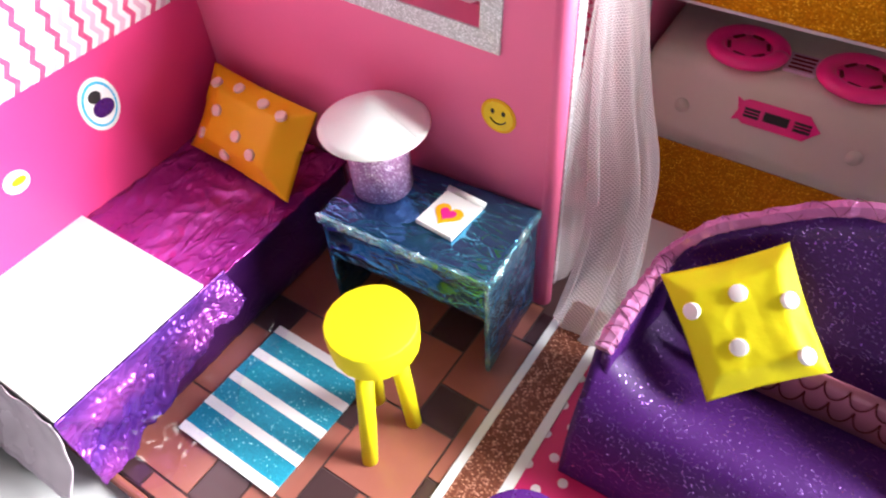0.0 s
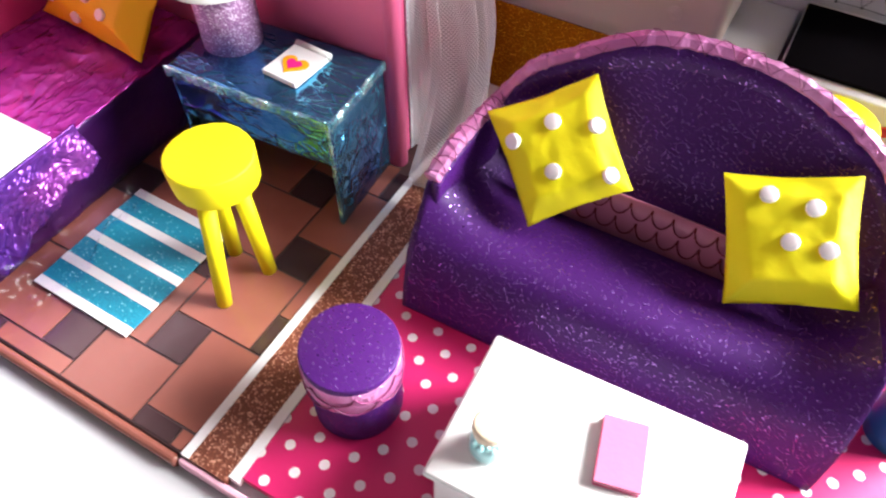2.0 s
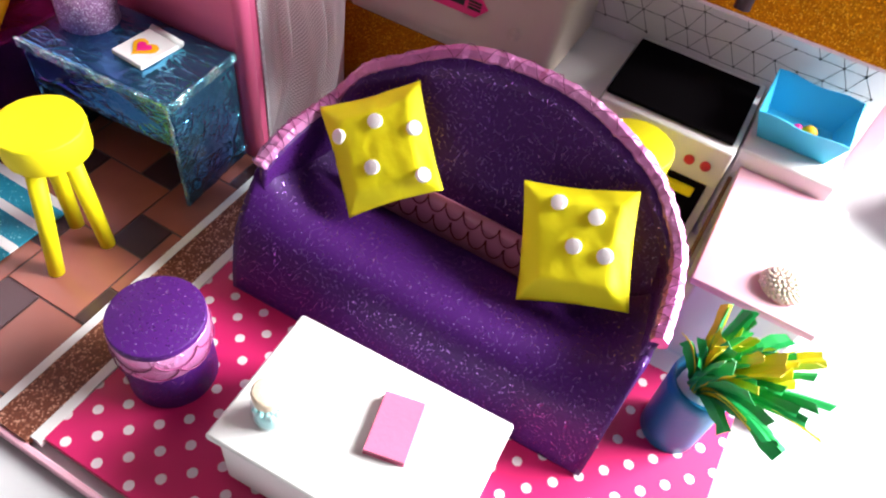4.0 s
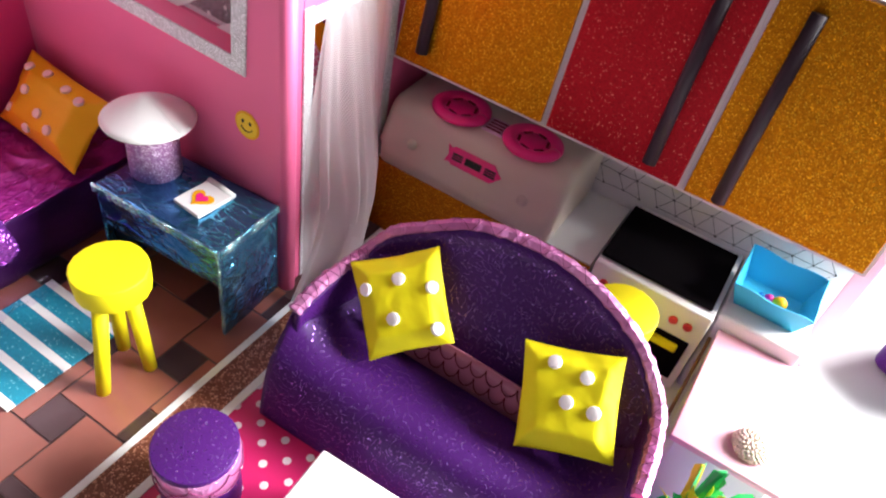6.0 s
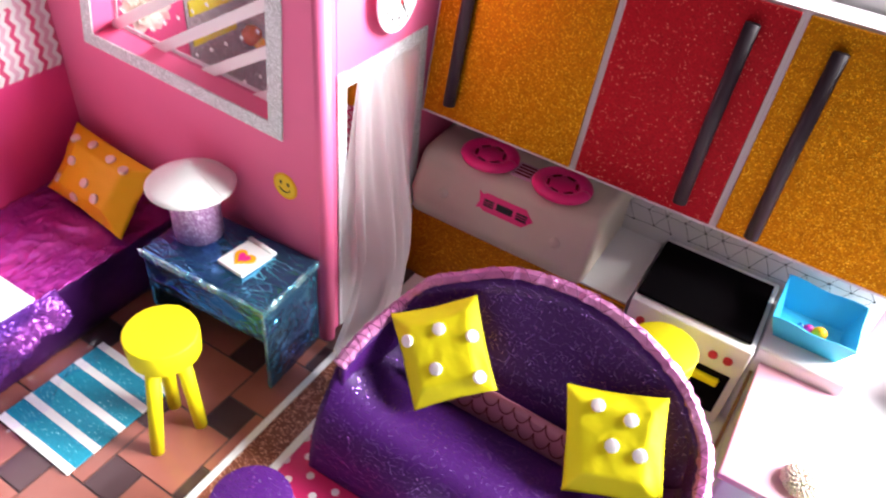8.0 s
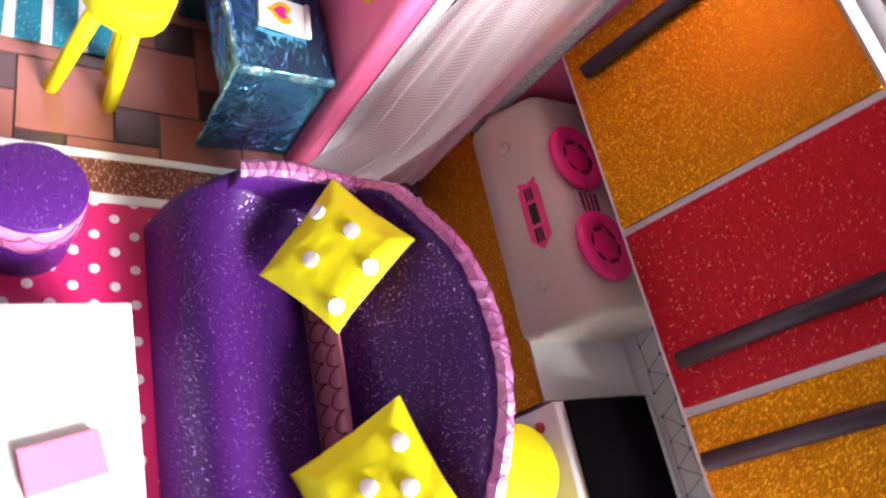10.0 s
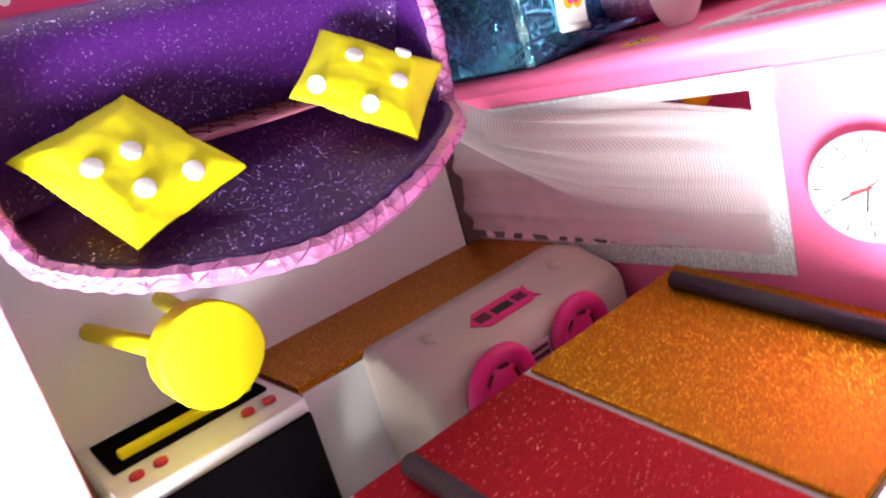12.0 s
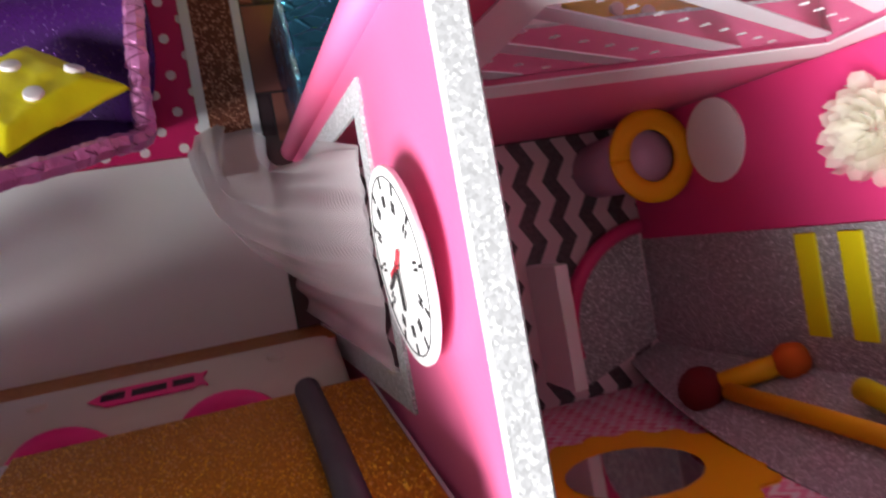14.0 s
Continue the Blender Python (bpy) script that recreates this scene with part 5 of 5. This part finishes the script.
part("tap", crumple(ball(0.0066, (-0.1492, 0.1194, 0.0990), 20), 0.0005, 500), M["orange"], stand, "orange pompom")
basin = thing("washroom_cabinet", "low white card cabinet standing in the washroom", "cabinet", (-0.0930, 0.0985, 0.0002))
part("cabinet", box(-0.0030, -0.0265, 0.0, 0.0030, 0.0265, 0.0300, 0.0006), M["white"], basin, "", False)
curb = thing("shower_tray", "grey glitter shower floor with a curved pink foam curb", "shower tray", (-0.1500, 0.1080, 0.0002))
_arc = [(0.045 * math.cos(a), 0.0445 * math.sin(a)) for a in [-1.53 + 1.75 * k / 20 for k in range(21)]]
part("tray", outline(_arc + [(0.0420, 0.0240), (0.0005, 0.0095)], 0.0010), M["greyglit"], curb, "grey glitter floor sheet", False)
part("rim", tube([(x, y, 0.0036) for x, y in _arc], 0.0036, 10), M["pinkdeep"], curb, "pink foam curb")

# ---------------------------------------------------------------- printed floor tiles, large and small
A_, B_ = 0.0360, 0.0180


def tile_mesh(name, s, material):
    bm = box(-s / 2 + 0.0004, -s / 2 + 0.0004, -0.0006, s / 2 - 0.0004, s / 2 - 0.0004, 0.0)
    me = bpy.data.meshes.new(name)
    bm.to_mesh(me)
    bm.free()
    me.materials.append(material)
    return me


def clipped_tile(cx, cy, s, material):
    x0, x1 = max(cx - s / 2, XL) + 0.0005, min(cx + s / 2, 0.0130) - 0.0005
    y0, y1 = max(cy - s / 2, -0.1515) + 0.0005, min(cy + s / 2, 0.0025) - 0.0005
    if x1 - x0 < 0.002 or y1 - y0 < 0.002:
        return
    part("floor_tile", box(x0, y0, -0.0006, x1, y1, 0.0), material, base, "", False)


for _i in range(-12, 13):
    for _j in range(-12, 13):
        _sx = -0.0200 + _i * A_ - _j * B_
        _sy = -0.1170 + _i * B_ + _j * A_
        if -0.23 < _sx < 0.07 and -0.22 < _sy < 0.07:
            clipped_tile(_sx, _sy, B_, M["tiledark"])
            clipped_tile(_sx - B_ / 2 - A_ / 2, _sy - B_ / 2 + A_ / 2, A_, M["tile"])
